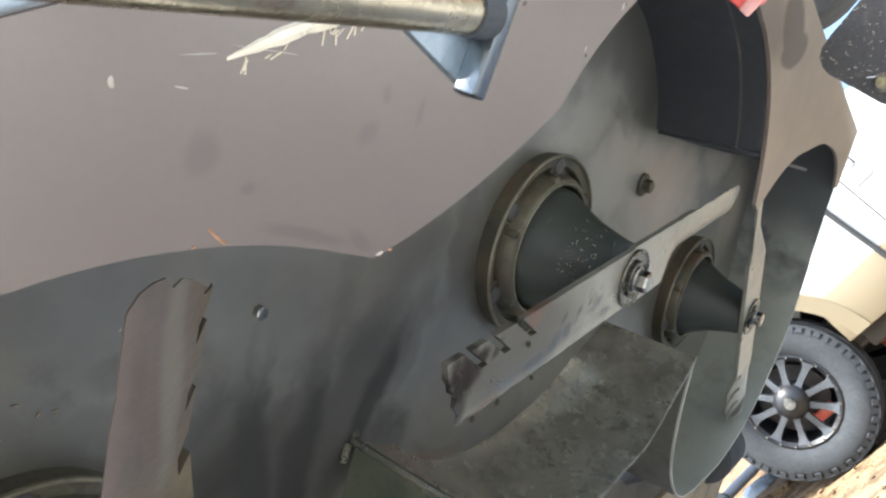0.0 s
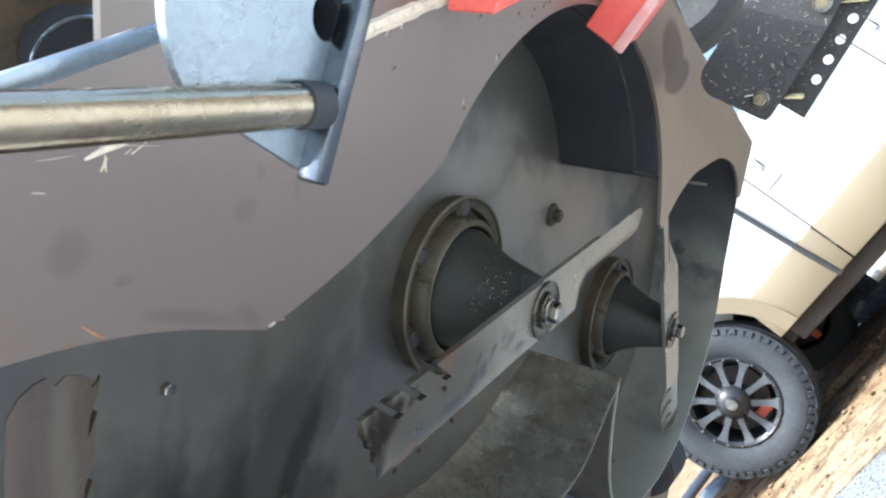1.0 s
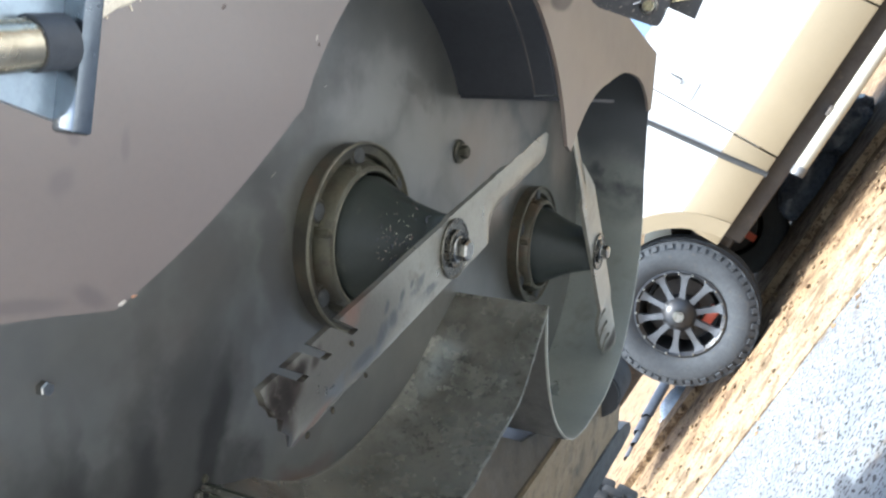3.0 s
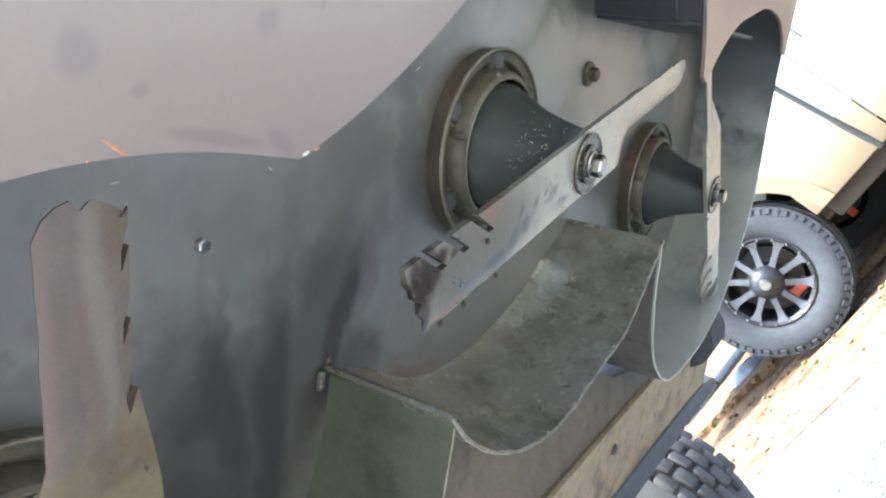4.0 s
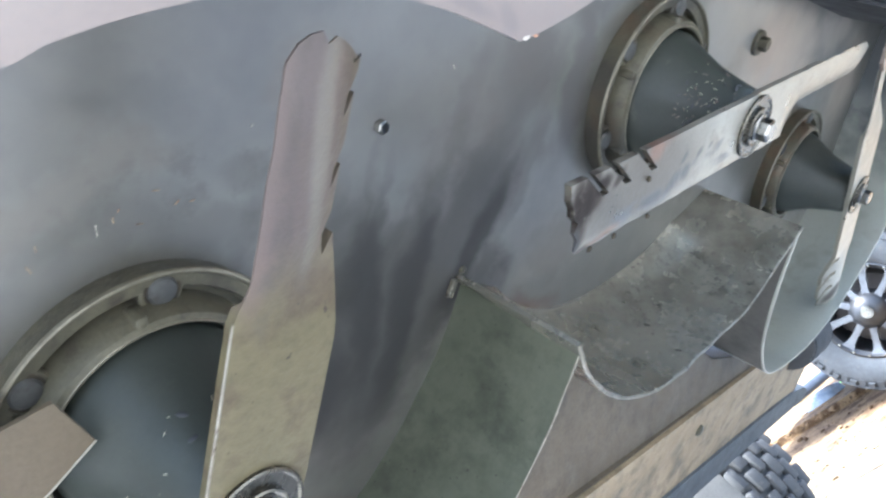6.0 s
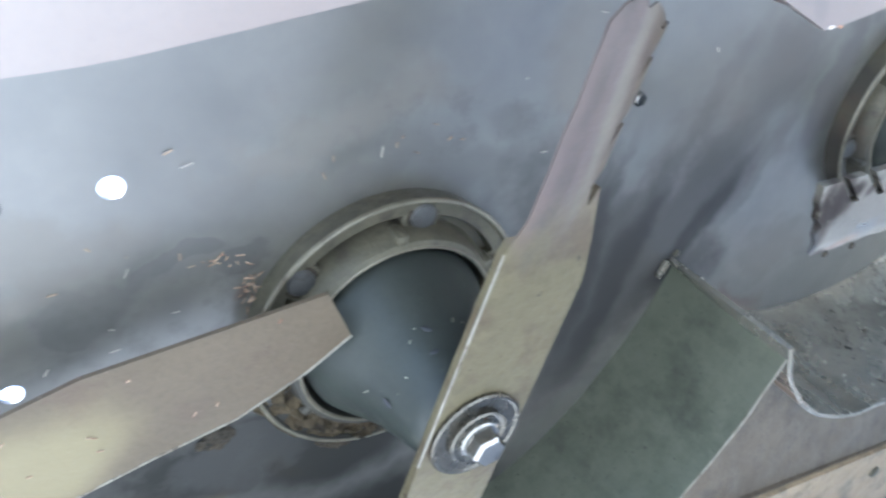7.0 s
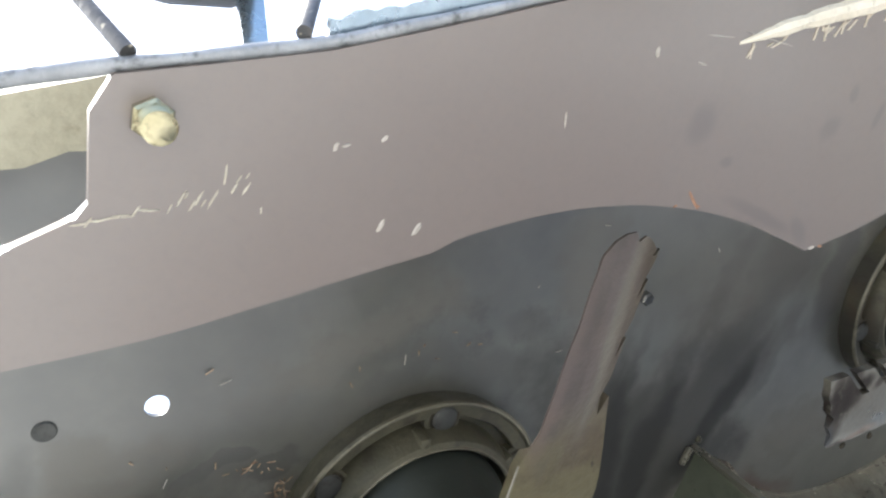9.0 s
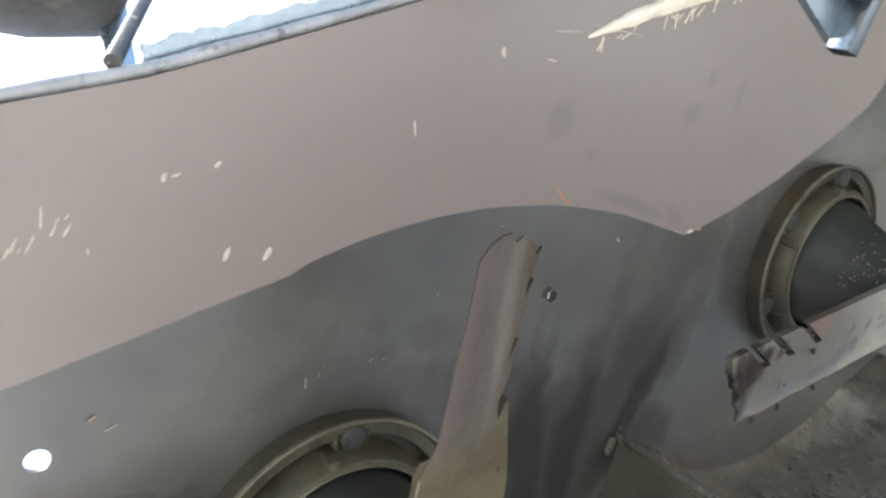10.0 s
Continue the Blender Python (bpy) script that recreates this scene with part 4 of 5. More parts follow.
# Behind the notch at the end of the lip: a bracket and a side plate.
part("end_bracket", prism([(-0.744, 0.086), (-0.734, 0.0875), (-0.720, 0.0945), (-0.705, 0.096), (-0.705, 0.124), (-0.744, 0.1115)], 0.052, 0.060), BRACKET, mower, "pale yellowish bracket behind the lip")
part("end_plate", wall([(-0.752, 0.045), (-0.775, 0.130)], 0.0, 0.045, 0.004), BLUE_GREY, mower)
part("end_tube", tube([(-0.7495, 0.064, 0.030), (-0.7505, 0.098, 0.030)], 0.0088, 20), BLUE_GREY, mower, "grey round tube at the deck end")

# A zinc bolt in the lip, the sealant bead and the two thin stays above.
thread = [(0.0042 + 0.0007 * (k % 2), LIP_Z + 0.0042 + 0.0009 * k) for k in range(10)]
fb = part("lip_bolt", hexagon(-0.7065, 0.1240, LIP_Z, LIP_Z + 0.0044, 0.0064, 0.5), GOLD, front_lip, "yellow zinc nut and bolt end")
part("thread", lathe([(0.0, LIP_Z + 0.003)] + thread + [(0.0034, LIP_Z + 0.0135), (0.0, LIP_Z + 0.0138)], 24, (-0.7065, 0.1240, 0)), GOLD, fb)
rng_bead = random.Random(17)
bead = smooth([(-0.479, 0.1768, LIP_Z), (-0.4336, 0.1945, LIP_Z), (-0.345, 0.2245, LIP_Z), (-0.250, 0.2565, LIP_Z), (-0.17, 0.283, LIP_Z)], 14)
part("sealant_bead", tube(bead, [min(0.0006 + 0.014 * k / len(bead), 0.0046) + 0.0014 * noise.noise(Vector(p) * 160) * min(1.0, k / 8) for k, p in enumerate(bead)], 8), CREAM, front_lip, "cream ragged sealant bead")
fringe = bmesh.new()
for k in range(34):
    u = rng_bead.random() ** 1.3
    x, y = -0.474 + 0.20 * u, 0.1765 + 0.070 * u
    length = rng_bead.uniform(0.002, 0.008)
    made = bmesh.ops.create_cube(fringe, size=1.0)
    bmesh.ops.transform(fringe, matrix=pose(x + rng_bead.uniform(-0.003, 0.003), y - length * 0.5, LIP_Z + 0.0003, 0, 0, rng_bead.gauss(72, 22)) @ Matrix.Diagonal((length, 0.0005, 0.0006, 1)), verts=made["verts"])
tagged(part("bead_fringe", fringe, CREAM, front_lip, "thin pale strokes along the sealant"), kind="stuff")
for a, b in (((-0.713, 0.1405, 0.124), (-0.746, 0.1745, 0.045)), ((-0.664, 0.1530, 0.124), (-0.600, 0.199, -0.02))):
    part("stay_rod", tube([Vector(a), Vector(a).lerp(Vector(b), 0.12), Vector(b)], [0.0026, 0.0024, 0.0024], 12), BLACK, mower, "thin black stay rod")
TO_DECK = DECK.inverted()
caster = part("caster_wheel", lathe([(0.035, -0.05), (0.085, -0.052), (0.100, -0.040), (0.104, 0.0), (0.100, 0.040), (0.085, 0.052), (0.035, 0.05)], 48, (0, 0, 0), TO_DECK @ pose(-0.636, -0.106, 1.142, 0, 90, 0)), RUBBER, mower, "dark front caster wheel held off the ground")
part("caster_hub", lathe([(0.0, -0.046), (0.040, -0.046), (0.040, 0.046), (0.0, 0.046)], 24, (0, 0, 0), TO_DECK @ pose(-0.636, -0.106, 1.142, 0, 90, 0)), WASHER, caster)
far_caster = part("caster_wheel", lathe([(0.045, -0.06), (0.108, -0.062), (0.117, -0.056), (0.126, -0.048), (0.130, 0.0), (0.126, 0.048), (0.117, 0.056), (0.108, 0.062), (0.045, 0.06)], 48, (0, 0, 0), TO_DECK @ pose(0.69, -0.315, 1.045, 0, 90, 12)), RUBBER, mower, "dark front caster wheel held off the ground")
part("caster_hub", lathe([(0.0, -0.046), (0.040, -0.046), (0.040, 0.046), (0.0, 0.046)], 24, (0, 0, 0), TO_DECK @ pose(0.69, -0.315, 1.045, 0, 90, 12)), WASHER, far_caster)
post = box(0, 0, 0, 0.018, 0.010, 0.30, 0.002)
bmesh.ops.transform(post, matrix=TO_DECK @ pose(-0.590, -0.045, 1.075, 14, 4, 0), verts=post.verts)
part("caster_post", post, PALE_STEEL, mower, "pale flat post beside the caster wheel")
pan = prism(smooth([(-0.275, -0.42), (-0.275, -0.12), (-0.300, -0.085), (-0.345, -0.080), (-0.385, -0.105), (-0.395, -0.14), (-0.395, -0.42)], 4), 1.100, 1.112)
bmesh.ops.transform(pan, matrix=TO_DECK, verts=pan.verts)
pulley = part("frame_pulley", lathe([(0.0, -0.010), (0.034, -0.010), (0.036, -0.008), (0.036, 0.008), (0.034, 0.010), (0.0, 0.010)], 36, (0, 0, 0), TO_DECK @ pose(-0.293, -0.104, 1.086)), MATTE, mower, "dark round pulley under the front frame")
part("pulley_rim", lathe([(0.0345, -0.0106), (0.0362, -0.0106), (0.0366, -0.009), (0.0345, -0.009), (0.0345, -0.0106)], 36, (0, 0, 0), TO_DECK @ pose(-0.293, -0.104, 1.086)), PALE_STEEL, pulley)
part("front_frame_pan", pan, BAND_DARK, mower, "dark rounded pan of the mower front frame")

# Zinc rod with its flat bar and round plate, in front of the lip.
rod_bar = part("gauge_bracket", box(-0.4535, 0.2265, 0.229, 0.0065, 0.092, 0.009, 0.0012, pose(0, 0, 0, 0, 0, -18)), BAR_STEEL, mower, "flat steel bracket carrying a zinc rod")
part("rod", tube([(-0.465, 0.207, 0.229), (-0.70, 0.200, 0.229)], 0.0066, 20), ROD, rod_bar, "greasy zinc-plated round rod")
part("rod_collar", lathe([(0.0, -0.005), (0.0074, -0.005), (0.0074, 0.005), (0.0, 0.005)], 20, (-0.470, 0.2068, 0.229), pose(0, 0, 0, 0, 90, 0)), MATTE, rod_bar)
disc = [(-0.4660, 0.1850), (-0.4945, 0.1993)] + smooth([(-0.5070, 0.2062), (-0.5142, 0.2120), (-0.5185, 0.2210), (-0.5202, 0.2324), (-0.5180, 0.2460), (-0.5080, 0.2640), (-0.4860, 0.2760), (-0.4440, 0.2700)], 5) + [(-0.4430, 0.2600)]
part("round_plate", prism(disc, 0.2222, 0.2252, [ring(-0.4585, 0.2335, 0.0078, 24)]), PALE_STEEL, rod_bar, "pale blue galvanised plate with a hole")
# Dark cup added behind the hole to keep the bright sky out of it.
part("hole_backing", lathe([(0.0077, 0.2225), (0.0077, 0.2120), (0.0, 0.2120)], 24, (-0.4585, 0.2335, 0)), MATTE, rod_bar)
part("link_bar", box(-0.550, 0.2075, 0.198, 0.125, 0.0055, 0.005, 0.001, pose(0, 0, 0, 0, 0, 19)), PALE_STEEL, rod_bar, "pale flat link bar")

# Red lugs and the black perforated bracket on the front.
def red_lug(x, corners, back, label):
    bm = bmesh.new()
    a = [bm.verts.new((x, y, z)) for y, z in corners]
    b = [bm.verts.new((x + back, y + 0.01, z)) for y, z in corners]
    bm.faces.new(a)
    bm.faces.new(b[::-1])
    for k in range(len(a)):
        bm.faces.new((a[k], b[k], b[(k + 1) % len(a)], a[(k + 1) % len(a)]))
    bmesh.ops.bevel(bm, geom=bm.edges[:], offset=0.0015, segments=1, affect="EDGES")
    return part("red_lug", bm, RED, mower, label)


lug = red_lug(0.0, [(0.260, 0.119), (0.2425, 0.149), (0.33, 0.204), (0.345, 0.168)], 0.05, "faded red painted steel lug")
part("lug_edge", box(-0.0005, 0.2855, 0.1785, 0.006, 0.104, 0.009, 0.001, pose(0, 0, 0, 32, 0, 0)), CHIPPED, lug, "chipped pink edge")
red_lug(-0.25, [(0.2505, 0.135), (0.2495, 0.168), (0.33, 0.19), (0.33, 0.14)], 0.03, "faded red painted steel lug")


def side_plate(x0, x1, outline, holes=()):
    """A plate across the deck: outline in y and z, between x0 and x1."""
    bm = prism(outline, 0.0, x1 - x0, holes)
    bmesh.ops.transform(bm, matrix=Matrix(((0, 0, 1, x0), (1, 0, 0, 0), (0, 1, 0, 0), (0, 0, 0, 1))), verts=bm.verts)
    return bm


bracket = part("height_bracket", side_plate(0.280, 0.286, [(0.43, 0.315), (0.43, 0.245), (0.245, 0.157), (0.232, 0.1525), (0.222, 0.153), (0.212, 0.159), (0.206, 0.167), (0.186, 0.225), (0.185, 0.231), (0.190, 0.235), (0.29, 0.276)]), BLACK, mower, "gritty black steel bracket plate")
part("bracket_flange", side_plate(0.306, 0.311, [(0.205, 0.2355), (0.191, 0.266), (0.43, 0.358), (0.43, 0.30)],
                                  [ring(0.234, 0.2708, 0.0052, 20), ring(0.256, 0.2788, 0.0052, 20), ring(0.278, 0.2868, 0.0052, 20), ring(0.300, 0.2948, 0.0052, 20), ring(0.322, 0.3028, 0.0052, 20)]), BLACK, bracket, "black flange with a row of round holes")
part("bracket_bridge", box(0.296, 0.300, 0.272, 0.022, 0.20, 0.004, 0.0005, pose(0, 0, 0, 22, 0, 0)), BLACK, bracket)
for y, z in ((0.228, 0.236), (0.252, 0.246), (0.276, 0.255)):
    part("bracket_ring", lathe([(0.0062, 0.0), (0.0070, 0.0008), (0.0078, 0.0)], 22, (0.2797, y, z), pose(0, 0, 0, 0, -90, 0)), BLACK, bracket)
for y, z in ((0.207, 0.2215), (0.312, 0.266)):
    pin = part("clevis_pin", tube([(0.274, y, z), (0.335, y + 0.004, z + 0.0)], 0.0058, 16), GOLD, bracket, "zinc clevis pin with spring clip")
    part("pin_washer", lathe([(0.0, 0.0), (0.0105, 0.0), (0.0105, 0.002), (0.0, 0.0022)], 22, (0.2795, y, z), pose(0, 0, 0, 0, -90, 0)), ZINC, pin)
    clip = [(0.2755, y + 0.009 * math.cos(a), z + 0.009 * math.sin(a)) for a in [k * 0.35 for k in range(16)]] + [(0.2755, y + 0.002, z - 0.016)]
    part("spring_clip", tube(clip, 0.0010, 6), ZINC, pin)
    part("pin_tail", box(0.300, y + 0.006, z + 0.022, 0.006, 0.007, 0.040, 0.002, pose(0, 0, 0, -6, 0, 0)), GOLD, pin)

# The rear of the deck: a dark sheet, the dusty frame with its turned edge, and an anti-scalp roller.
sheet = prism([(-0.20, -0.467), (0.82, -0.467), (0.82, -0.436), (0.44, -0.432), (0.33, -0.402), (0.255, -0.352), (0.215, -0.285), (0.10, -0.277), (-0.20, -0.277)], -0.003, 0.003)
for v in sheet.verts:
    v.co.z += 0.042 - 0.306 * (v.co.y + 0.372)
# The deep shadow between baffles and frame is put into the sheet's colour.
part("rear_sheet", sheet, BAND_DARK, mower, "dusty sheet behind the baffles, deep shade in its dark colour")
frame_part = part("rear_frame", prism([(-0.50, -0.640), (0.835, -0.655), (0.845, -0.60), (0.80, -0.470), (0.52, -0.462), (-0.50, -0.425)], 0.070, 0.078), BAND, mower, "dusty tan rear frame member")
turned = smooth([(-0.50, -0.560), (0.00, -0.582), (0.35, -0.604), (0.60, -0.624), (0.78, -0.643), (0.88, -0.660)], 5) + smooth([(0.925, -0.680), (0.940, -0.698), (0.925, -0.710), (0.86, -0.708), (0.70, -0.694), (0.45, -0.678), (0.00, -0.652), (-0.50, -0.630)], 5)
part("frame_edge", prism(turned, 0.052, 0.0825), FLANGE, frame_part, "blue-grey turned edge of the frame")
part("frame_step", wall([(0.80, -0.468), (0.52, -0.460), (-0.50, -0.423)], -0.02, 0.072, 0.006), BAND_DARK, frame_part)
for x, y in ((0.30, -0.500), (0.02, -0.56)):
    part("frame_bolt", lathe([(0.009, 0.078), (0.0085, 0.081), (0.005, 0.083), (0.0, 0.0835)], 18, (x, y, 0)), CAST, frame_part)
roller = part("roller", tube([(0.70, -0.500, 0.060), (0.785, -0.500, 0.060)], 0.052, 28), RUBBER_PALE, mower, "dark anti-scalp roller")
part("roller_face", lathe([(0.0, 0.0), (0.050, 0.0), (0.050, 0.003), (0.030, 0.006), (0.0, 0.006)], 28, (0.697, -0.500, 0.060), pose(0, 0, 0, 0, -90, 0)), RIM, roller)


def to_deck(x, y, z):
    return DECK.inverted() @ Vector((x, y, z))


# Rear drive tyre of the mower, blocky tread.
def blocky_tyre(parent, cx, cy, cz, r, width, rows, count):
    turn = DECK.inverted().to_3x3().to_4x4() @ pose(0, 0, 0, 0, 90, 0)
    c = to_deck(cx, cy, cz)
    body = part("drive_tyre", lathe([(r * 0.55, -width / 2), (r * 0.86, -width / 2), (r * 0.925, -width * 0.44), (r * 0.955, -width * 0.3), (r * 0.97, 0), (r * 0.955, width * 0.3), (r * 0.925, width * 0.44), (r * 0.86, width / 2), (r * 0.55, width / 2)], 64, c, turn),
                RUBBER, parent, "worn turf tyre with square tread blocks")
    for i in range(rows):
        w = (i + 0.5) / rows - 0.5
        for k in range(count):
            a = 2 * math.pi * (k + 0.5 * (i % 2)) / count
            if not 1.7 < a % (2 * math.pi) < 4.8:
                continue
            rr = r * (0.985 - 0.065 * abs(2 * w) ** 2.5)
            m = Matrix.Translation(c) @ turn @ pose(0, 0, 0, 0, 0, math.degrees(a)) @ pose(rr, 0, w * width * 0.94)
            bm = box(0, 0, 0, 0.018, 2 * math.pi * r / count * 0.86, width / rows * 0.86, 0.007, m @ pose(0, 0, 0, 0, 8 if i % 2 else -8, 0))
            part("tread_block", bm, RUBBER, body)
    return body


tyre = blocky_tyre(mower, 0.760, 0.980, 0.33, 0.33, 0.22, 6, 38)
part("wheel_disc", lathe([(0.0, 0.09), (0.16, 0.09), (0.165, 0.05), (0.165, -0.05), (0.16, -0.09), (0.0, -0.09)], 40, to_deck(0.760, 0.980, 0.33), DECK.inverted().to_3x3().to_4x4() @ pose(0, 0, 0, 0, 90, 0)), RIM, tyre)


# The chassis over the deck and the other drive tyre.
part("chassis", box(0.0, -0.42, -0.30, 0.86, 1.25, 0.16, 0.03), BLACK, mower, "black steel mower chassis above the deck")
blocky_tyre(mower, -0.760, 0.980, 0.33, 0.33, 0.22, 6, 38)

axle = tube([(-0.76, 0.98, 0.33), (0.76, 0.98, 0.33)], 0.030, 16)
bmesh.ops.transform(axle, matrix=TO_DECK, verts=axle.verts)
part("rear_axle", axle, BLACK, mower, "black rear axle between the drive tyres")
for x in (-0.36, 0.36):
    strut = box(x, 0.98, 0.46, 0.05, 0.08, 0.30, 0.006)
    bmesh.ops.transform(strut, matrix=TO_DECK, verts=strut.verts)
    part("axle_strut", strut, BLACK, mower)


# ---- loose stuff on the deck ----
def slivers(name, spots, material, label, size=(0.006, 0.0008), seed=1):
    """Small dry shreds: spots of (x, y, z, spread x, spread y, count)."""
    rng = random.Random(seed)
    bm = bmesh.new()
    for x, y, z, sx, sy, count in spots:
        for _ in range(count):
            length = size[0] * rng.uniform(0.4, 1.5)
            m = pose(x + rng.gauss(0, sx), y + rng.gauss(0, sy), z + rng.uniform(0.0004, 0.0016), rng.uniform(-12, 12), rng.uniform(-12, 12), rng.uniform(0, 180))
            r = bmesh.ops.create_cube(bm, size=1.0)
            bmesh.ops.transform(bm, matrix=m @ Matrix.Diagonal((length, size[1] * rng.uniform(0.7, 1.8), 0.0006, 1)), verts=r["verts"])
    ob = new(name, finish(name, bm, material))
    ob.matrix_world = DECK
    return tagged(ob, label, "grass clippings", kind="stuff")


slivers("grass_clippings", [(-0.741, -0.160, 0.0, 0.004, 0.010, 46), (-0.753, -0.19, 0.0, 0.003, 0.016, 44), (-0.612, -0.097, 0.0, 0.008, 0.004, 16), (-0.594, -0.118, 0.0, 0.003, 0.006, 26), (-0.50, -0.035, 0.0, 0.05, 0.010, 8), (-0.66, -0.09, 0.0, 0.04, 0.03, 5),
                            (-0.57, -0.10, 0.047, 0.03, 0.02, 3), (-0.69, -0.16, 0.047, 0.03, 0.02, 8), (-0.764, -0.13, -0.010, 0.003, 0.05, 6)], GRASS, "dry brown grass clippings stuck to the deck", (0.0036, 0.00042))
slivers("grass_clippings", [(-0.40, 0.05, 0.0, 0.10, 0.05, 7), (-0.15, 0.1, 0.0, 0.05, 0.05, 4), (-0.69, -0.10, 0.0, 0.05, 0.05, 7)], CHIP, "pale dry shreds on the plate", (0.005, 0.0003), 5)


def cone_specks(cx, cy, a0, a1, count, seed):
    rng = random.Random(seed)
    bm = bmesh.new()
    for _ in range(count):
        a, h = radians(rng.gauss((a0 + a1) / 2, (a1 - a0) / 3)), rng.uniform(0.025, 0.095)
        r = 0.0600 - 0.0300 * ((h - 0.018) / 0.09) ** 0.72 + 0.0006
        m = Matrix.Translation((cx + r * math.cos(a), cy + r * math.sin(a), h)) @ pose(0, 0, 0, 0, 66, math.degrees(a)) @ pose(0, 0, 0, 0, 0, rng.uniform(0, 180))
        made = bmesh.ops.create_cube(bm, size=1.0)
        bmesh.ops.transform(bm, matrix=m @ Matrix.Diagonal((0.0026 * rng.uniform(0.25, 1.4), 0.00034, 0.0003, 1)), verts=made["verts"])
    ob = new("grass_clippings", finish("grass_clippings", bm, STRAW))
    ob.matrix_world = DECK
    return tagged(ob, "dry clippings stuck to the black spindle cone", "grass clippings", kind="stuff")


def grime(spots, label, seed):
    """Matted lumps of dried clippings: spots of (x, y, z, length, width, height, degrees)."""
    bm = bmesh.new()
    for x, y, z, sx, sy, sz, turn in spots:
        made = bmesh.ops.create_icosphere(bm, subdivisions=4, radius=1.0)
        for v in made["verts"]:
            n = v.co.copy()
            v.co = n * (1 + 0.45 * noise.noise(n * 2.3 + Vector((seed + x * 40, y * 30, 0))) + 0.22 * noise.noise(n * 6.0 + Vector((x * 90, seed, 0))))
        bmesh.ops.transform(bm, matrix=pose(x, y, z, 0, 0, turn) @ Matrix.Diagonal((sx, sy, sz, 1)), verts=made["verts"])
    ob = new("matted_grass", finish("matted_grass", bm, GRIME))
    ob.matrix_world = DECK
    return tagged(ob, label, "grass clippings", kind="stuff")


grime([(-0.604, -0.232, 0.001, 0.011, 0.008, 0.0022, 20), (-0.520, -0.258, 0.001, 0.013, 0.007, 0.0025, -30)], "dark matted grass clumped below the spindle", 2.0)
crust = bmesh.new()
rows = []
for i in range(61):
    a = radians(188 + 100 * i / 60)
    row = []
    for j in range(15):
        q = 0.0690 + 0.0330 * j / 14 + 0.005 * noise.noise(Vector((i * 0.16, j * 0.1, 3.0)))
        rise = min(1.0, i / 8, (60 - i) / 10) * max(0.0, 1 - (j / 14) ** 3)
        lump = 0.5 + 0.7 * noise.noise(Vector((i * 0.22, j * 0.35, 1.0))) + 0.35 * noise.noise(Vector((i * 0.7, j * 0.9, 5.0)))
        row.append(crust.verts.new((LX + q * math.cos(a), LY + q * math.sin(a), -0.001 + rise * (0.016 + 0.012 * lump))))
    rows.append(row)
for one, two in zip(rows, rows[1:]):
    for j in range(14):
        crust.faces.new((one[j], one[j + 1], two[j + 1], two[j]))
bmesh.ops.solidify(crust, geom=crust.faces[:], thickness=0.001)
ob = new("matted_grass", finish("matted_grass", crust, CRUST))
ob.matrix_world = DECK
tagged(ob, "brown crust of dried grass on the spindle flange", "grass clippings", kind="stuff")
cone_specks(MX, MY, 95, 250, 75, 3)
cone_specks(LX, LY, 60, 170, 12, 4)

rng = random.Random(8)
bm = bmesh.new()
for _ in range(150):
    y, z = rng.uniform(0.20, 0.40), rng.uniform(0.16, 0.29)
    if not (z < 0.235 + 0.42 * (y - 0.19) and z > 0.157 + 0.48 * (y - 0.245) and z > 0.168 - (y - 0.206) * 0.9 and z < 0.225 + (y - 0.186) * 1.2):
        continue
    made = bmesh.ops.create_cube(bm, size=1.0)
    bmesh.ops.transform(bm, matrix=Matrix.Translation((0.2794, y, z)) @ pose(0, 0, 0, rng.uniform(0, 180)) @ Matrix.Diagonal((0.0006, 0.0042 * rng.uniform(0.3, 1.4), 0.0006, 1)), verts=made["verts"])
ob = new("grass_clippings", finish("grass_clippings", bm, STRAW))
ob.matrix_world = DECK
tagged(ob, "pale dry clippings on the black bracket", "grass clippings", kind="stuff")


def leaf_bits(name, spots, material, label):
    """Dark flat leaf bits pasted on the cones: spots of (spindle, degrees, height, length)."""
    bm = bmesh.new()
    for (cx, cy), a, h, length in spots:
        r = 0.0600 - 0.0300 * ((h - 0.018) / 0.09) ** 0.72 + 0.0008
        m = Matrix.Translation((cx + r * math.cos(radians(a)), cy + r * math.sin(radians(a)), h)) @ pose(0, 0, 0, 0, 66, a) @ pose(0, 0, 0, 0, 0, a * 7)
        made = bmesh.ops.create_uvsphere(bm, u_segments=8, v_segments=5, radius=0.5)
        bmesh.ops.transform(bm, matrix=m @ Matrix.Diagonal((length, length * 0.45, 0.0012, 1)), verts=made["verts"])
    ob = new(name, finish(name, bm, material))
    ob.matrix_world = DECK
    return tagged(ob, label, "leaf bits", kind="stuff")


rng = random.Random(21)
leaf_bits("leaf_bits", [(SPINDLES[0 if k % 4 == 0 else 1], rng.uniform(95, 215), rng.uniform(0.035, 0.10), rng.uniform(0.003, 0.008)) for k in range(30)], INNER, "small dark leaf bits stuck to the spindle cones")
leaf_bits("leaf_bits", [(SPINDLES[1], rng.gauss(165, 28), rng.uniform(0.045, 0.10), rng.uniform(0.0015, 0.0045)) for _ in range(44)], DROP, "small brown leaf crumbs stuck to the spindle cone")

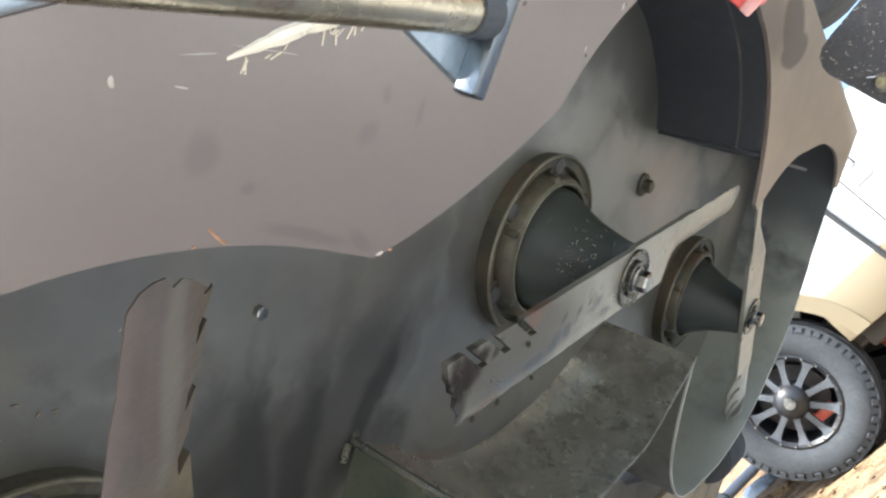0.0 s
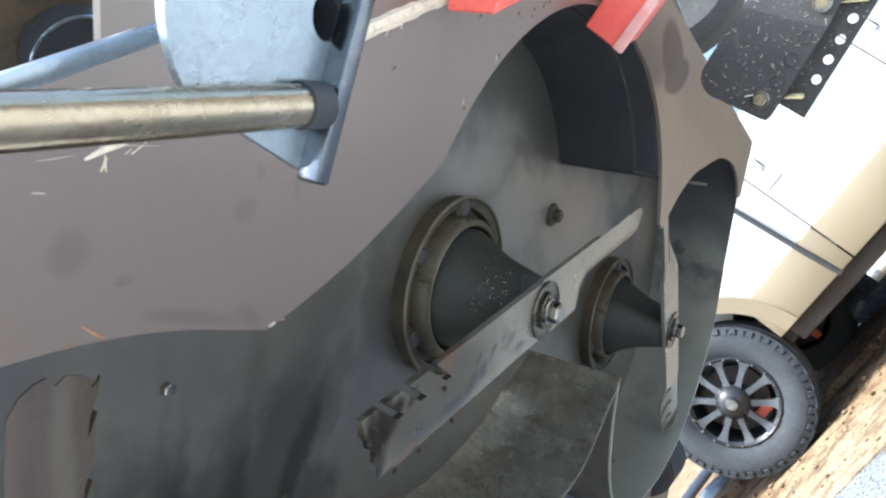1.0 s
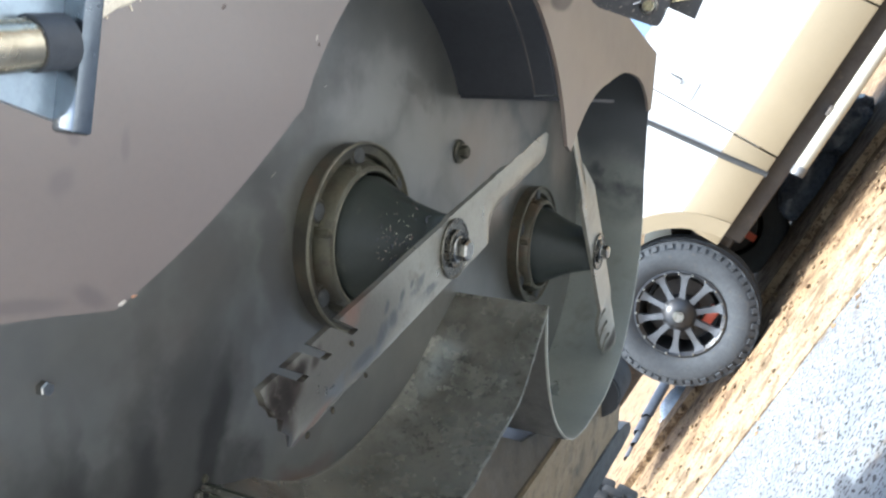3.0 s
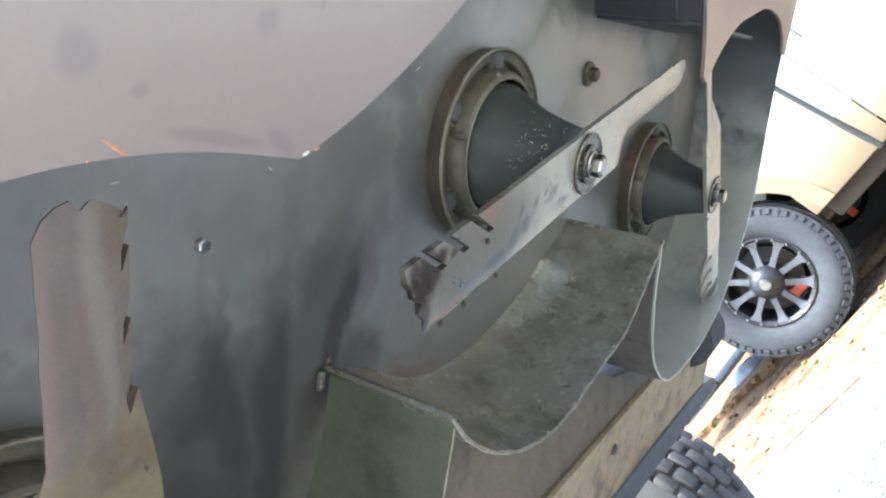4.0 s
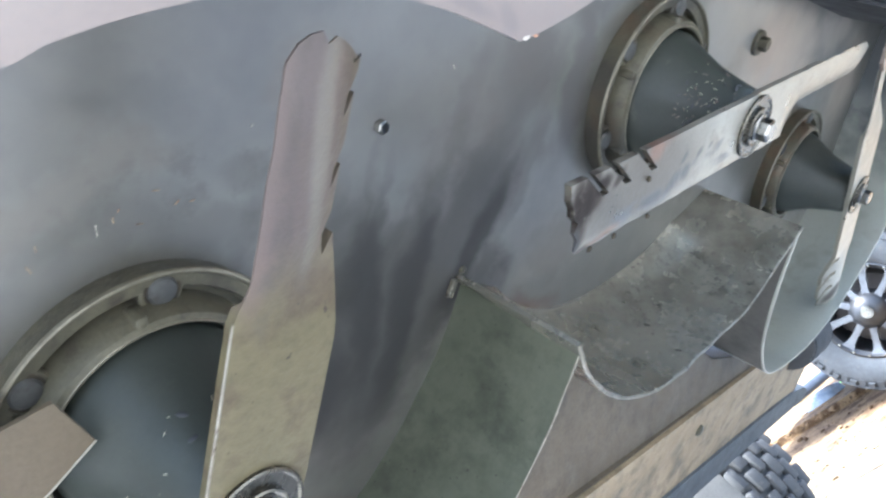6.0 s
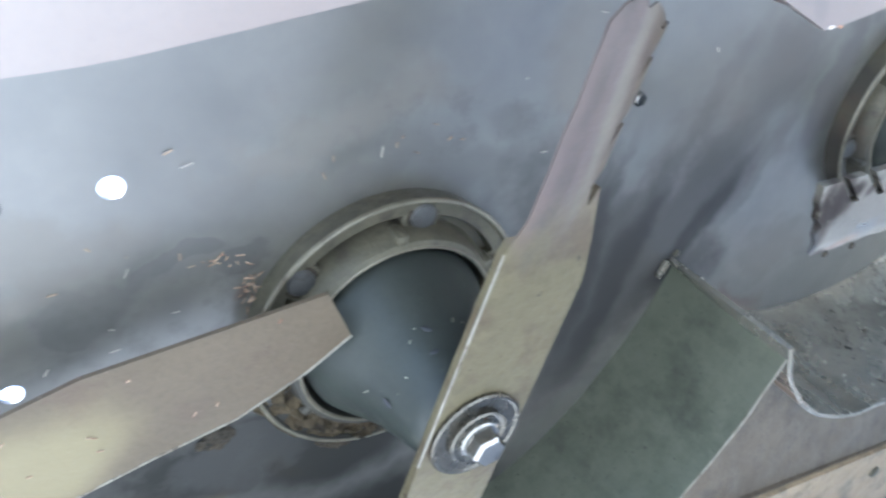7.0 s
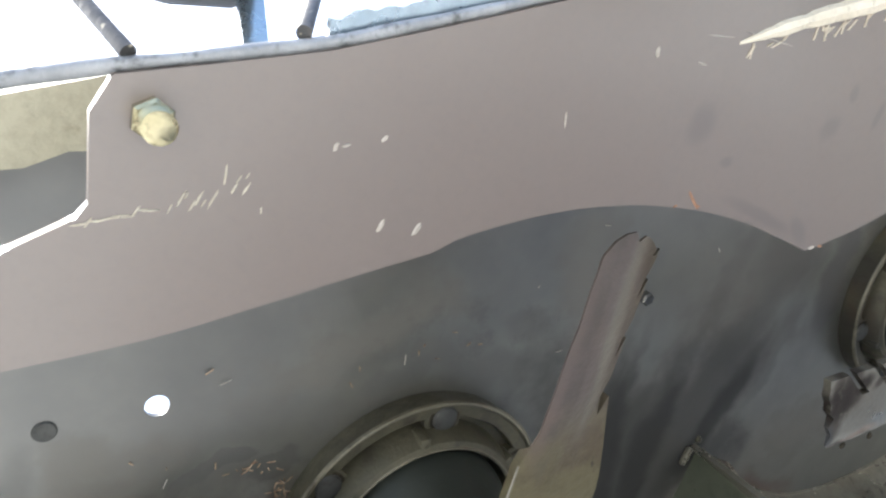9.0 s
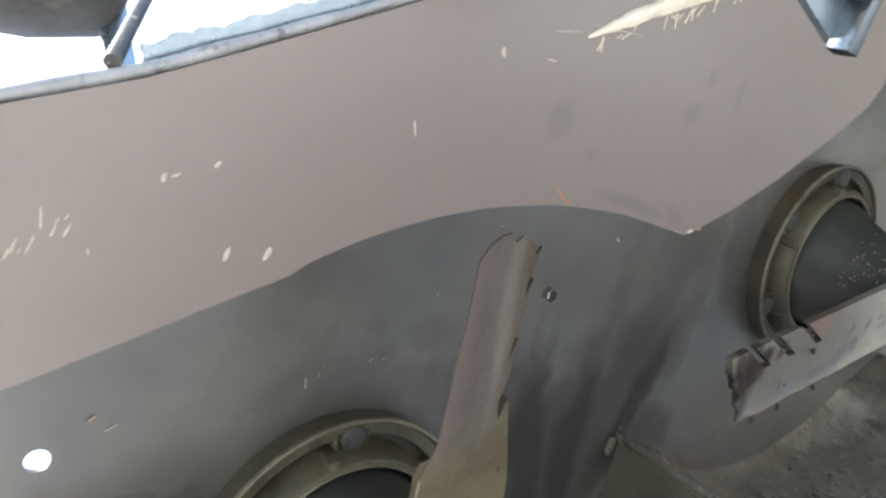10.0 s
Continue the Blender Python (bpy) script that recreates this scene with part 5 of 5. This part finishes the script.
# Burrs along the worn blade.
for u, q in ((-0.243, -0.0315), (-0.212, -0.0325), (-0.176, 0.002), (-0.166, -0.0322)):
    p = pose(0, 0, 0, 0, 0, 8.3) @ Vector((u, q + 0.0012, 0))
    bm = bmesh.new()
    bmesh.ops.create_uvsphere(bm, u_segments=10, v_segments=6, radius=0.5)
    bmesh.ops.transform(bm, matrix=pose(p.x, p.y, BLADE_Z + 0.0005, 0, 0, u * 900) @ Matrix.Diagonal((0.0034, 0.0058, 0.0030, 1)), verts=bm.verts)
    part("burr", bm, GRIME, worn_blade, "dark burr on the worn edge")

# Drops and specks on the lip near the scallop.
bm = bmesh.new()
for _ in range(46):
    a, r = radians(rng.uniform(70, 125)), 0.285 + abs(rng.gauss(0, 0.022))
    x, y = MX + r * math.cos(a), MY + r * math.sin(a)
    made = bmesh.ops.create_uvsphere(bm, u_segments=8, v_segments=5, radius=0.5)
    d = rng.uniform(0.0010, 0.0034)
    if y < 0.302:
        bmesh.ops.transform(bm, matrix=Matrix.Translation((x, y, LIP_Z)) @ pose(0, 0, 0, 0, 0, rng.uniform(0, 180)) @ Matrix.Diagonal((d * 1.4, d * 0.8, 0.0014, 1)), verts=made["verts"])
    else:
        bmesh.ops.delete(bm, geom=made["verts"], context="VERTS")
tagged(part("specks", bm, DROP, front_lip), "dried drops on the lip", kind="stuff")

# Scratches, chips and a shred of leaf on the lip.
def chips(name, marks, material, label):
    for x, y, length, width, degrees in marks:
        bm = bmesh.new()
        bmesh.ops.create_uvsphere(bm, u_segments=10, v_segments=6, radius=0.5)
        for v in bm.verts:
            v.co *= 1 + 0.55 * noise.noise(v.co * 3.5 + Vector((x * 300, y * 300, 0)))
        bmesh.ops.transform(bm, matrix=pose(x, y, LIP_Z + 0.0001, 0, 0, degrees) @ Matrix.Diagonal((length, width, 0.0007, 1)), verts=bm.verts)
        part(name, bm, material, front_lip, label)


chips("paint_chip", [(-0.629, 0.0935, 0.005, 0.0022, 70), (-0.6145, 0.0925, 0.005, 0.0022, 60), 
                     (-0.6501, 0.1201, 0.0035, 0.0016, 75), (-0.6466, 0.1206, 0.003, 0.0010, 20), (-0.6333, 0.1239, 0.0032, 0.0014, 50), (-0.560, 0.137, 0.007, 0.0008, 100), (-0.523, 0.167, 0.004, 0.0022, 100), (-0.497, 0.166, 0.006, 0.0008, -8), (-0.17, 0.2268, 0.005, 0.002, 70), (-0.21, 0.197, 0.004, 0.0016, 70),
                     (-0.490, 0.178, 0.016, 0.0006, 5), (-0.46, 0.181, 0.03, 0.0006, -3), (-0.379, 0.0865, 0.005, 0.002, 10)], CHIP, "pale chips and scratches in the paint")
chips("scratch", [(-0.6995, 0.0973, 0.0033, 0.0006, 68), (-0.6965, 0.1005, 0.0054, 0.0008, 66), (-0.6931, 0.0985, 0.0043, 0.0008, 64), (-0.6912, 0.1011, 0.0054, 0.0008, 66), (-0.6870, 0.1011, 0.0067, 0.0008, 66), (-0.6841, 0.1085, 0.0065, 0.0008, 88), (-0.6811, 0.1044, 0.0037, 0.0008, 66), (-0.6773, 0.1046, 0.0046, 0.0008, 62), (-0.6799, 0.1077, 0.0028, 0.0006, 60), (-0.6774, 0.1087, 0.0026, 0.0006, 62), (-0.6718, 0.0977, 0.0024, 0.0006, 95), (-0.6899, 0.0994, 0.0028, 0.0006, 60), (-0.6950, 0.1017, 0.0024, 0.0006, 66)], SCRATCH, "pale scratch in the paint")
rng = random.Random(14)
chips("scuff", [(-0.7235 + 0.0021 * k, 0.0925 + 0.00045 * k + rng.uniform(-0.0008, 0.0008), rng.uniform(0.003, 0.006), rng.uniform(0.0005, 0.0010), rng.choice((5, 12, 18, 60))) for k in range(10)], SCRATCH, "pale scuff in the paint")
chips("dried_drop", [(-0.197, 0.2525, 0.004, 0.003, 20), (-0.144, 0.258, 0.005, 0.003, 70), (-0.120, 0.263, 0.004, 0.003, 10), (-0.168, 0.228, 0.004, 0.0025, 50), (-0.208, 0.193, 0.003, 0.0025, 0), (-0.289, 0.216, 0.004, 0.002, 30)], DROP, "dried brown drop on the paint")
chips("leaf_shred", [(-0.4775, 0.1085, 0.0125, 0.0016, 138), (-0.4745, 0.1062, 0.005, 0.0012, 165), (-0.488, 0.1055, 0.0025, 0.0012, 20), (-0.372, 0.0875, 0.004, 0.0015, 0)], LEAF, "orange-brown shred of leaf")

# ---- ground ----
ground = new("ground", finish("ground", prism([(-60, -60), (60, -60), (60, 60), (-60, 60)], -0.5, 0.0), DIRT))
tagged(ground, "tan sandy dirt ground in sunlight", "ground", kind="structure")
AHEAD = Vector((math.cos(radians(-83)), math.sin(radians(-83)), 0))
OUT = Vector((AHEAD.y, -AHEAD.x, 0))
edge = []
for k in range(-60, 61):
    p = Vector((2.18, 0.80, 0)) + AHEAD * (k * 0.25) - OUT * (0.10 * noise.noise(Vector((k * 0.35, 1.3, 0))) + 0.05 * noise.noise(Vector((k * 1.1, 4.3, 0))))
    edge.append((p.x, p.y))
road = new("road", finish("road", prism(edge + [(-30, edge[-1][1]), (-30, edge[0][1])], -0.1, 0.012), ROAD))
tagged(road, "rough grey asphalt road edge, sunlit", "road", kind="structure")
strip = [(x - 0.10 - 0.12 * noise.noise(Vector((x * 2, y * 2.2, 7))), y) for x, y in edge] + [(x + 0.62 + 0.14 * noise.noise(Vector((x * 2, y * 1.7, 3))), y) for x, y in edge[::-1]]
spill = new("sand_spill", finish("sand_spill", prism(strip, -0.05, 0.017), SAND))
tagged(spill, "pale sand washed along the road edge", "ground", kind="structure")

# Unseen pale slab, added to throw sunlight up onto the deck underside.
slab = [(0.80 + 0.02 * noise.noise(Vector((y * 3, 2.0, 0))), y) for y in [k * 0.25 for k in range(-24, 25)]] + [(-9.0, 6.0), (-9.0, -6.0)]
bounce_ground = new("pavement", finish("pavement", prism(slab, -0.05, 0.022), BOUNCE_GROUND))
tagged(bounce_ground, "unseen pale ground added under the mower to bounce light upwards", "pavement", kind="structure")
ledge = []
for k in range(-40, 41):
    p = Vector((3.93, 1.29, 0)) + AHEAD * (k * 0.25) - OUT * (0.09 * noise.noise(Vector((k * 0.5, 8.3, 0))) + 0.05 * noise.noise(Vector((k * 1.7, 2.3, 0))))
    ledge.append((p.x, p.y))
bank = new("dirt_ledge", finish("dirt_ledge", prism(ledge + [(14, ledge[-1][1]), (14, ledge[0][1])], -0.1, 0.045), DIRT))
tagged(bank, "low ledge of packed tan dirt under the truck", "ground", kind="structure")

def pebbles(name, material, count, spots, sizes, label, seed):
    """Loose stones on the ground: spots gives a place for each one."""
    rng = random.Random(seed)
    unit = bmesh.new()
    bmesh.ops.create_icosphere(unit, subdivisions=1, radius=1.0)
    base = [v.co.copy() for v in unit.verts]
    faces = [[v.index for v in f.verts] for f in unit.faces]
    unit.free()
    verts, polys = [], []
    for _ in range(count):
        x, y, z = spots(rng)
        size = sizes[0] * (sizes[1] / sizes[0]) ** (rng.random() ** 2.2)
        m = pose(x, y, z + size * 0.25, 0, 0, rng.uniform(0, 360)) @ Matrix.Diagonal((size, size * rng.uniform(0.6, 1.0), size * rng.uniform(0.4, 0.7), 1))
        start = len(verts)
        verts += [tuple(m @ (v * rng.uniform(0.75, 1.15))) for v in base]
        polys += [[start + k for k in f] for f in faces]
    mesh = bpy.data.meshes.new(name)
    mesh.from_pydata(verts, [], polys)
    mesh.materials.append(material)
    return tagged(new(name, mesh), label, "stones", kind="stuff")


def beside(far, spread, z):
    """Places along the road edge, so far beyond it."""
    def pick(rng):
        k = rng.triangular(-9, 8, 0.5)
        p = Vector((2.18, 0.80, 0)) + AHEAD * k - OUT * rng.gauss(far, spread)
        return p.x, p.y, z
    return pick


pebbles("gravel", DIRT, 2600, beside(1.0, 0.7, 0.004), (0.004, 0.022), "tan gravel and crumbs on the dirt", 5)
pebbles("gravel", SAND, 1500, beside(0.35, 0.30, 0.018), (0.003, 0.014), "pale grit along the road edge", 6)
pebbles("gravel", ROAD, 2200, beside(-0.55, 0.38, 0.012), (0.0025, 0.007), "loose grey chips on the asphalt", 7)
pebbles("gravel", DIRT, 260, beside(1.72, 0.06, 0.03), (0.008, 0.035), "clods along the dirt ledge", 9)

# ---- the parked pickup ----
HUB = Vector((3.333, 1.283, 0.0))
TRUCK = Matrix(((AHEAD.x, OUT.x, 0, HUB.x), (AHEAD.y, OUT.y, 0, HUB.y), (0, 0, 1, 0), (0, 0, 0, 1)))
truck = thing("pickup_truck", TRUCK, "white pickup truck with beige lower cladding parked on dirt", "truck")
FRONT_AXLE = 3.35


def profile(outline, y0, y1):
    """An outline in length and height, given width from y0 to y1."""
    bm = prism(outline, y0, y1)
    bmesh.ops.transform(bm, matrix=Matrix(((1, 0, 0, 0), (0, 0, 1, 0), (0, 1, 0, 0), (0, 0, 0, 1))), verts=bm.verts)
    return bm


def arch(s, r, h0, n=14):
    a0 = math.asin((h0 - 0.39) / r)
    return [(s - r * math.cos(a0 + (math.pi - 2 * a0) * k / n), 0.39 + r * math.sin(a0 + (math.pi - 2 * a0) * k / n)) for k in range(n + 1)]


side = [(-1.15, 0.52)] + arch(0.0, 0.47, 0.52) + arch(FRONT_AXLE, 0.47, 0.52) + [(4.25, 0.52), (4.28, 0.95), (4.15, 1.12), (2.95, 1.20), (0.80, 1.22), (0.78, 1.36), (-1.15, 1.34)]
part("body", profile(side, -1.72, 0.10), WHITE, truck, "glossy white body side")
part("cab", profile([(0.80, 1.21), (2.95, 1.19), (2.35, 1.80), (1.05, 1.84), (0.84, 1.75)], -1.62, 0.02), WHITE, truck)
part("window", profile([(0.98, 1.28), (1.60, 1.28), (1.60, 1.72), (1.10, 1.74)], 0.012, 0.028), GLASS, truck)
part("window", profile([(1.68, 1.28), (2.66, 1.27), (2.27, 1.72), (1.68, 1.72)], 0.012, 0.028), GLASS, truck)
for s0, s1 in ((0.41, 0.905), (0.915, 1.665), (1.675, 2.90)):
    part("cladding", box((s0 + s1) / 2, 0.118, 0.54, s1 - s0 + 0.002, 0.035, 0.225, 0.006), TAN, truck, "beige lower cladding panel")
part("cladding", box(-0.80, 0.118, 0.54, 0.62, 0.035, 0.225, 0.012), TAN, truck, "beige lower cladding panel")
for s in (0.0, FRONT_AXLE):
    flare = bmesh.new()
    inner, outer = arch(s, 0.455, 0.43, 20), arch(s, 0.535, 0.43, 20)
    add_prism(flare, inner + outer[::-1], 0.085, 0.145)
    bmesh.ops.transform(flare, matrix=Matrix(((1, 0, 0, 0), (0, 0, 1, 0), (0, 1, 0, 0), (0, 0, 0, 1))), verts=flare.verts)
    part("arch_flare", flare, TAN, truck, "beige wheel arch flare")
for s in (0.91, 1.67):
    part("door_seam", box(s, 0.1008, 0.93, 0.007, 0.003, 0.56), UNDER, truck)
part("cladding_gap", box(1.65, 0.109, 0.6555, 2.48, 0.018, 0.006, 0.001), TAN, truck)
for s in (0.985, 1.760):
    cup = part("handle_cup", box(s, 0.1015, 0.995, 0.100, 0.005, 0.165, 0.002), UNDER, truck)
    part("cup_floor", box(s, 0.1025, 0.995, 0.0965, 0.005, 0.1615, 0.002), WHITE, cup)
    part("door_handle", box(s + 0.012, 0.114, 1.035, 0.028, 0.022, 0.075, 0.008), WHITE, truck, "white door handle")
    part("handle_gap", box(s + 0.031, 0.1052, 1.035, 0.007, 0.002, 0.070, 0.0005), UNDER, cup)
part("tie_strap", tube([(0.70, 0.135, 1.36), (0.76, 0.118, 1.02), (0.80, 0.142, 0.60), (0.82, 0.130, 0.42)], [0.012, 0.0125, 0.014, 0.015], 8), STRAP, truck, "thin black strap down the side")
part("underbody", box(1.5, -0.80, 0.46, 4.9, 1.50, 0.20, 0.02), UNDER, truck)
part("rocker", box(1.70, -0.02, 0.385, 2.5, 0.10, 0.10, 0.015), UNDER, truck)
step = part("step_bar", tube([(0.92, 0.16, 0.315), (2.75, 0.16, 0.335)], 0.030, 16), STEP, truck, "dull cream round side step bar")
part("step_cap", tube([(0.885, 0.16, 0.3145), (0.93, 0.16, 0.315)], 0.033, 16), BLUE_GREY, step)
part("step_stay", box(1.2, 0.05, 0.345, 0.05, 0.25, 0.03, 0.005), UNDER, truck)


def truck_wheel(s, y, outward, label):
    """A wheel with its face towards +y times outward."""
    r, w = 0.39, 0.26
    turn = pose(0, 0, 0, -90 * outward, 0, 0)
    tyre_ob = part("tyre", lathe([(0.225, -w / 2), (0.26, -w * 0.52), (0.33, -w * 0.55), (0.365, -w * 0.48), (0.383, -w * 0.36), (0.386, 0.0), (0.383, w * 0.36), (0.365, w * 0.48), (0.33, w * 0.55), (0.26, w * 0.52), (0.228, w * 0.42), (0.222, w * 0.30)], 64, (s, y, r), turn),
                   RUBBER_PALE, truck, label)
    for i in range(4):
        for k in range(56):
            a = 2 * math.pi * (k + 0.5 * (i % 2)) / 56
            if outward > 0 and i > 0:
                m = Matrix.Translation((s, y, r)) @ turn @ pose(0, 0, 0, 0, 0, math.degrees(a)) @ pose(0.3855 - 0.009 * (i == 3), 0, (i - 1.5) * w * 0.24 + 0.006 * (i == 3))
                part("tread_block", box(0, 0, 0, 0.012, 0.0405, w * 0.20, 0.0, m), RUBBER_PALE, tyre_ob)
    if outward > 0:
        for k in range(56):
            long = 0.040 if k % 2 else 0.028
            m = Matrix.Translation((s, y, r)) @ turn @ pose(0, 0, 0, 0, 0, 360 * k / 56) @ pose(0.374 - long / 2, 0, w * 0.488 - 0.004 * (k % 2)) @ pose(0, 0, 0, 0, 22, 0)
            part("shoulder_lug", box(0, 0, 0, long, 0.027, 0.022, 0.0, m), RUBBER_PALE, tyre_ob)
    rim = part("rim", lathe([(0.228, w * 0.40), (0.232, w * 0.45), (0.222, w * 0.46), (0.205, w * 0.40), (0.196, w * 0.10), (0.190, -w * 0.3), (0.0, -w * 0.3)], 56, (s, y, r), turn), RIM, truck, "black alloy rim")
    if outward > 0:
        for k in range(10):
            m = Matrix.Translation((s, y, r)) @ turn @ pose(0, 0, 0, 0, 0, 36 * k + 12)
            half = [(0.060, 0.020), (0.105, 0.0145), (0.150, 0.0140), (0.184, 0.0175), (0.212, 0.030)]
            bm = prism([(u, v) for u, v in half] + [(u, -v) for u, v in half[::-1]], w * 0.28, w * 0.40)
            bmesh.ops.bevel(bm, geom=[e for e in bm.edges if abs(e.verts[0].co.z - w * 0.40) < 1e-5 and abs(e.verts[1].co.z - w * 0.40) < 1e-5 and len(e.link_faces) == 2 and e.calc_face_angle() > 1.0], offset=0.006, segments=2, affect="EDGES")
            for v in bm.verts:
                v.co.z += 0.018 * (1 - min(v.co.x / 0.2, 1.0)) + (0.010 if v.co.x > 0.2 else 0.0)
            bmesh.ops.transform(bm, matrix=m, verts=bm.verts)
            part("spoke", bm, SPOKE, rim, "grey tapered spoke")
        for k in range(20):
            p = Matrix.Translation((s, y, r)) @ turn @ pose(0, 0, 0, 0, 0, 18 * k + 4) @ Vector((0.219, 0, w * 0.465))
            part("rim_stud", lathe([(0.007, 0), (0.006, 0.005), (0.0, 0.006)], 10, p, turn), ZINC, rim)
        hub = part("hub", lathe([(0.100, w * 0.22), (0.094, w * 0.40), (0.072, w * 0.52), (0.044, w * 0.60), (0.0, w * 0.61)], 12, (s, y, r), turn), RIM, rim, "black hub with a bright cap")
        part("hub_cap", lathe([(0.032, w * 0.60), (0.028, w * 0.635), (0.0, w * 0.645)], 24, (s, y, r), turn), ZINC, hub)
        part("brake_drum", lathe([(0.16, -w * 0.2), (0.165, 0.0), (0.0, 0.02)], 32, (s, y, r), turn), UNDER, rim)
        part("caliper", box(s + 0.06, y + 0.02, r - 0.135, 0.11, 0.04, 0.055, 0.01), ORANGE, rim, "orange-red brake caliper")
    return tyre_ob


truck_wheel(0.0, 0.0, 1, "dusty black all-terrain tyre")
truck_wheel(FRONT_AXLE, 0.0, 1, "dusty black all-terrain tyre")
truck_wheel(0.27, -1.55, -1, "dark tyre on the far side")
truck_wheel(FRONT_AXLE, -1.62, -1, "dark tyre on the far side")
part("reflector", box(0.30, -1.30, 0.235, 0.05, 0.02, 0.075, 0.006), ORANGE, truck, "small red mark by the far wheel")
part("axle", tube([(0.0, -1.5, 0.39), (0.0, -0.1, 0.39)], 0.05, 12), UNDER, truck)

# ---- things lying by the truck ----
def lie(name, bm, material, label, category, at, turn=0.0):
    ob = new(name, finish(name, bm, material))
    ob.matrix_world = pose(*at, 0, 0, turn)
    return tagged(ob, label, category)


def pipe(r, length):
    """A short hollow pipe lying along x."""
    turn = pose(0, 0, 0, 0, 90, 0)
    return lathe([(r, 0.0), (r, length), (r * 0.90, length), (r * 0.90, 0.0), (r, 0.0)], 24, (0, 0, 0), turn)


for x, y, turn, r, length in ((4.83, 2.85, -18, 0.058, 0.75), (4.70, 2.93, -18, 0.052, 0.70), (4.59, 2.97, -16, 0.040, 0.50), (4.50, 3.05, -12, 0.034, 0.40)):
    ob = lie("pipe", pipe(r, length), PIPE, "grey-blue metal pipe lying on the dirt", "pipe", (x, y, r + 0.002), turn)
    tagged(ob, group="pipes by the truck")


def bag(sx, sy, sz, seed):
    """A slumped plastic bag with folds."""
    bm = bmesh.new()
    bmesh.ops.create_icosphere(bm, subdivisions=4, radius=1.0)
    for v in bm.verts:
        n = v.co.normalized()
        fold = 1 + 0.16 * noise.noise(n * 2.1 + Vector((seed, 0, 0))) + 0.10 * abs(noise.noise(n * 5.5 + Vector((0, seed, 0))))
        v.co = Vector((n.x * sx, n.y * sy, max(n.z, -0.75) * sz)) * fold
    low = min(v.co.z for v in bm.verts)
    bmesh.ops.translate(bm, vec=(0, 0, -low), verts=bm.verts)
    return bm


lie("rubbish_bag", bag(0.20, 0.28, 0.15, 1.0), PLASTIC, "dark slumped plastic bag on the dirt", "bag", (4.95, 0.72, 0.0), 20)
lie("rubbish_bag", bag(0.22, 0.20, 0.17, 4.0), PLASTIC, "dark slumped plastic bag on the dirt", "bag", (5.00, 0.30, 0.0), -30)
lie("rubbish_bag", bag(0.075, 0.13, 0.06, 6.0), FILM, "crumpled pale blue plastic bag on the dirt", "bag", (4.20, 2.25, 0.0), 30)
lie("plastic_scrap", bag(0.030, 0.035, 0.028, 5.0), FILM, "crumpled pale plastic scrap on the dirt", "scrap", (4.22, 2.43, 0.0), 10)
lie("plastic_scrap", bag(0.035, 0.030, 0.022, 7.0), FILM, "crumpled pale plastic scrap on the dirt", "scrap", (3.93, 2.62, 0.0), 50)
lie("plastic_jug", bag(0.08, 0.08, 0.10, 9.0), BLUE, "small blue plastic jug on the dirt", "jug", (6.3, 0.60, 0.0), 0)
lie("toy_scrap", bag(0.03, 0.04, 0.03, 2.0), LIME, "lime green plastic scrap on dirt", "scrap", (4.60, 2.27, 0.0), 0)
lie("toy_scrap", bag(0.03, 0.03, 0.03, 3.0), ORANGE, "orange-red plastic scrap on dirt", "scrap", (4.55, 2.02, 0.0), 0)
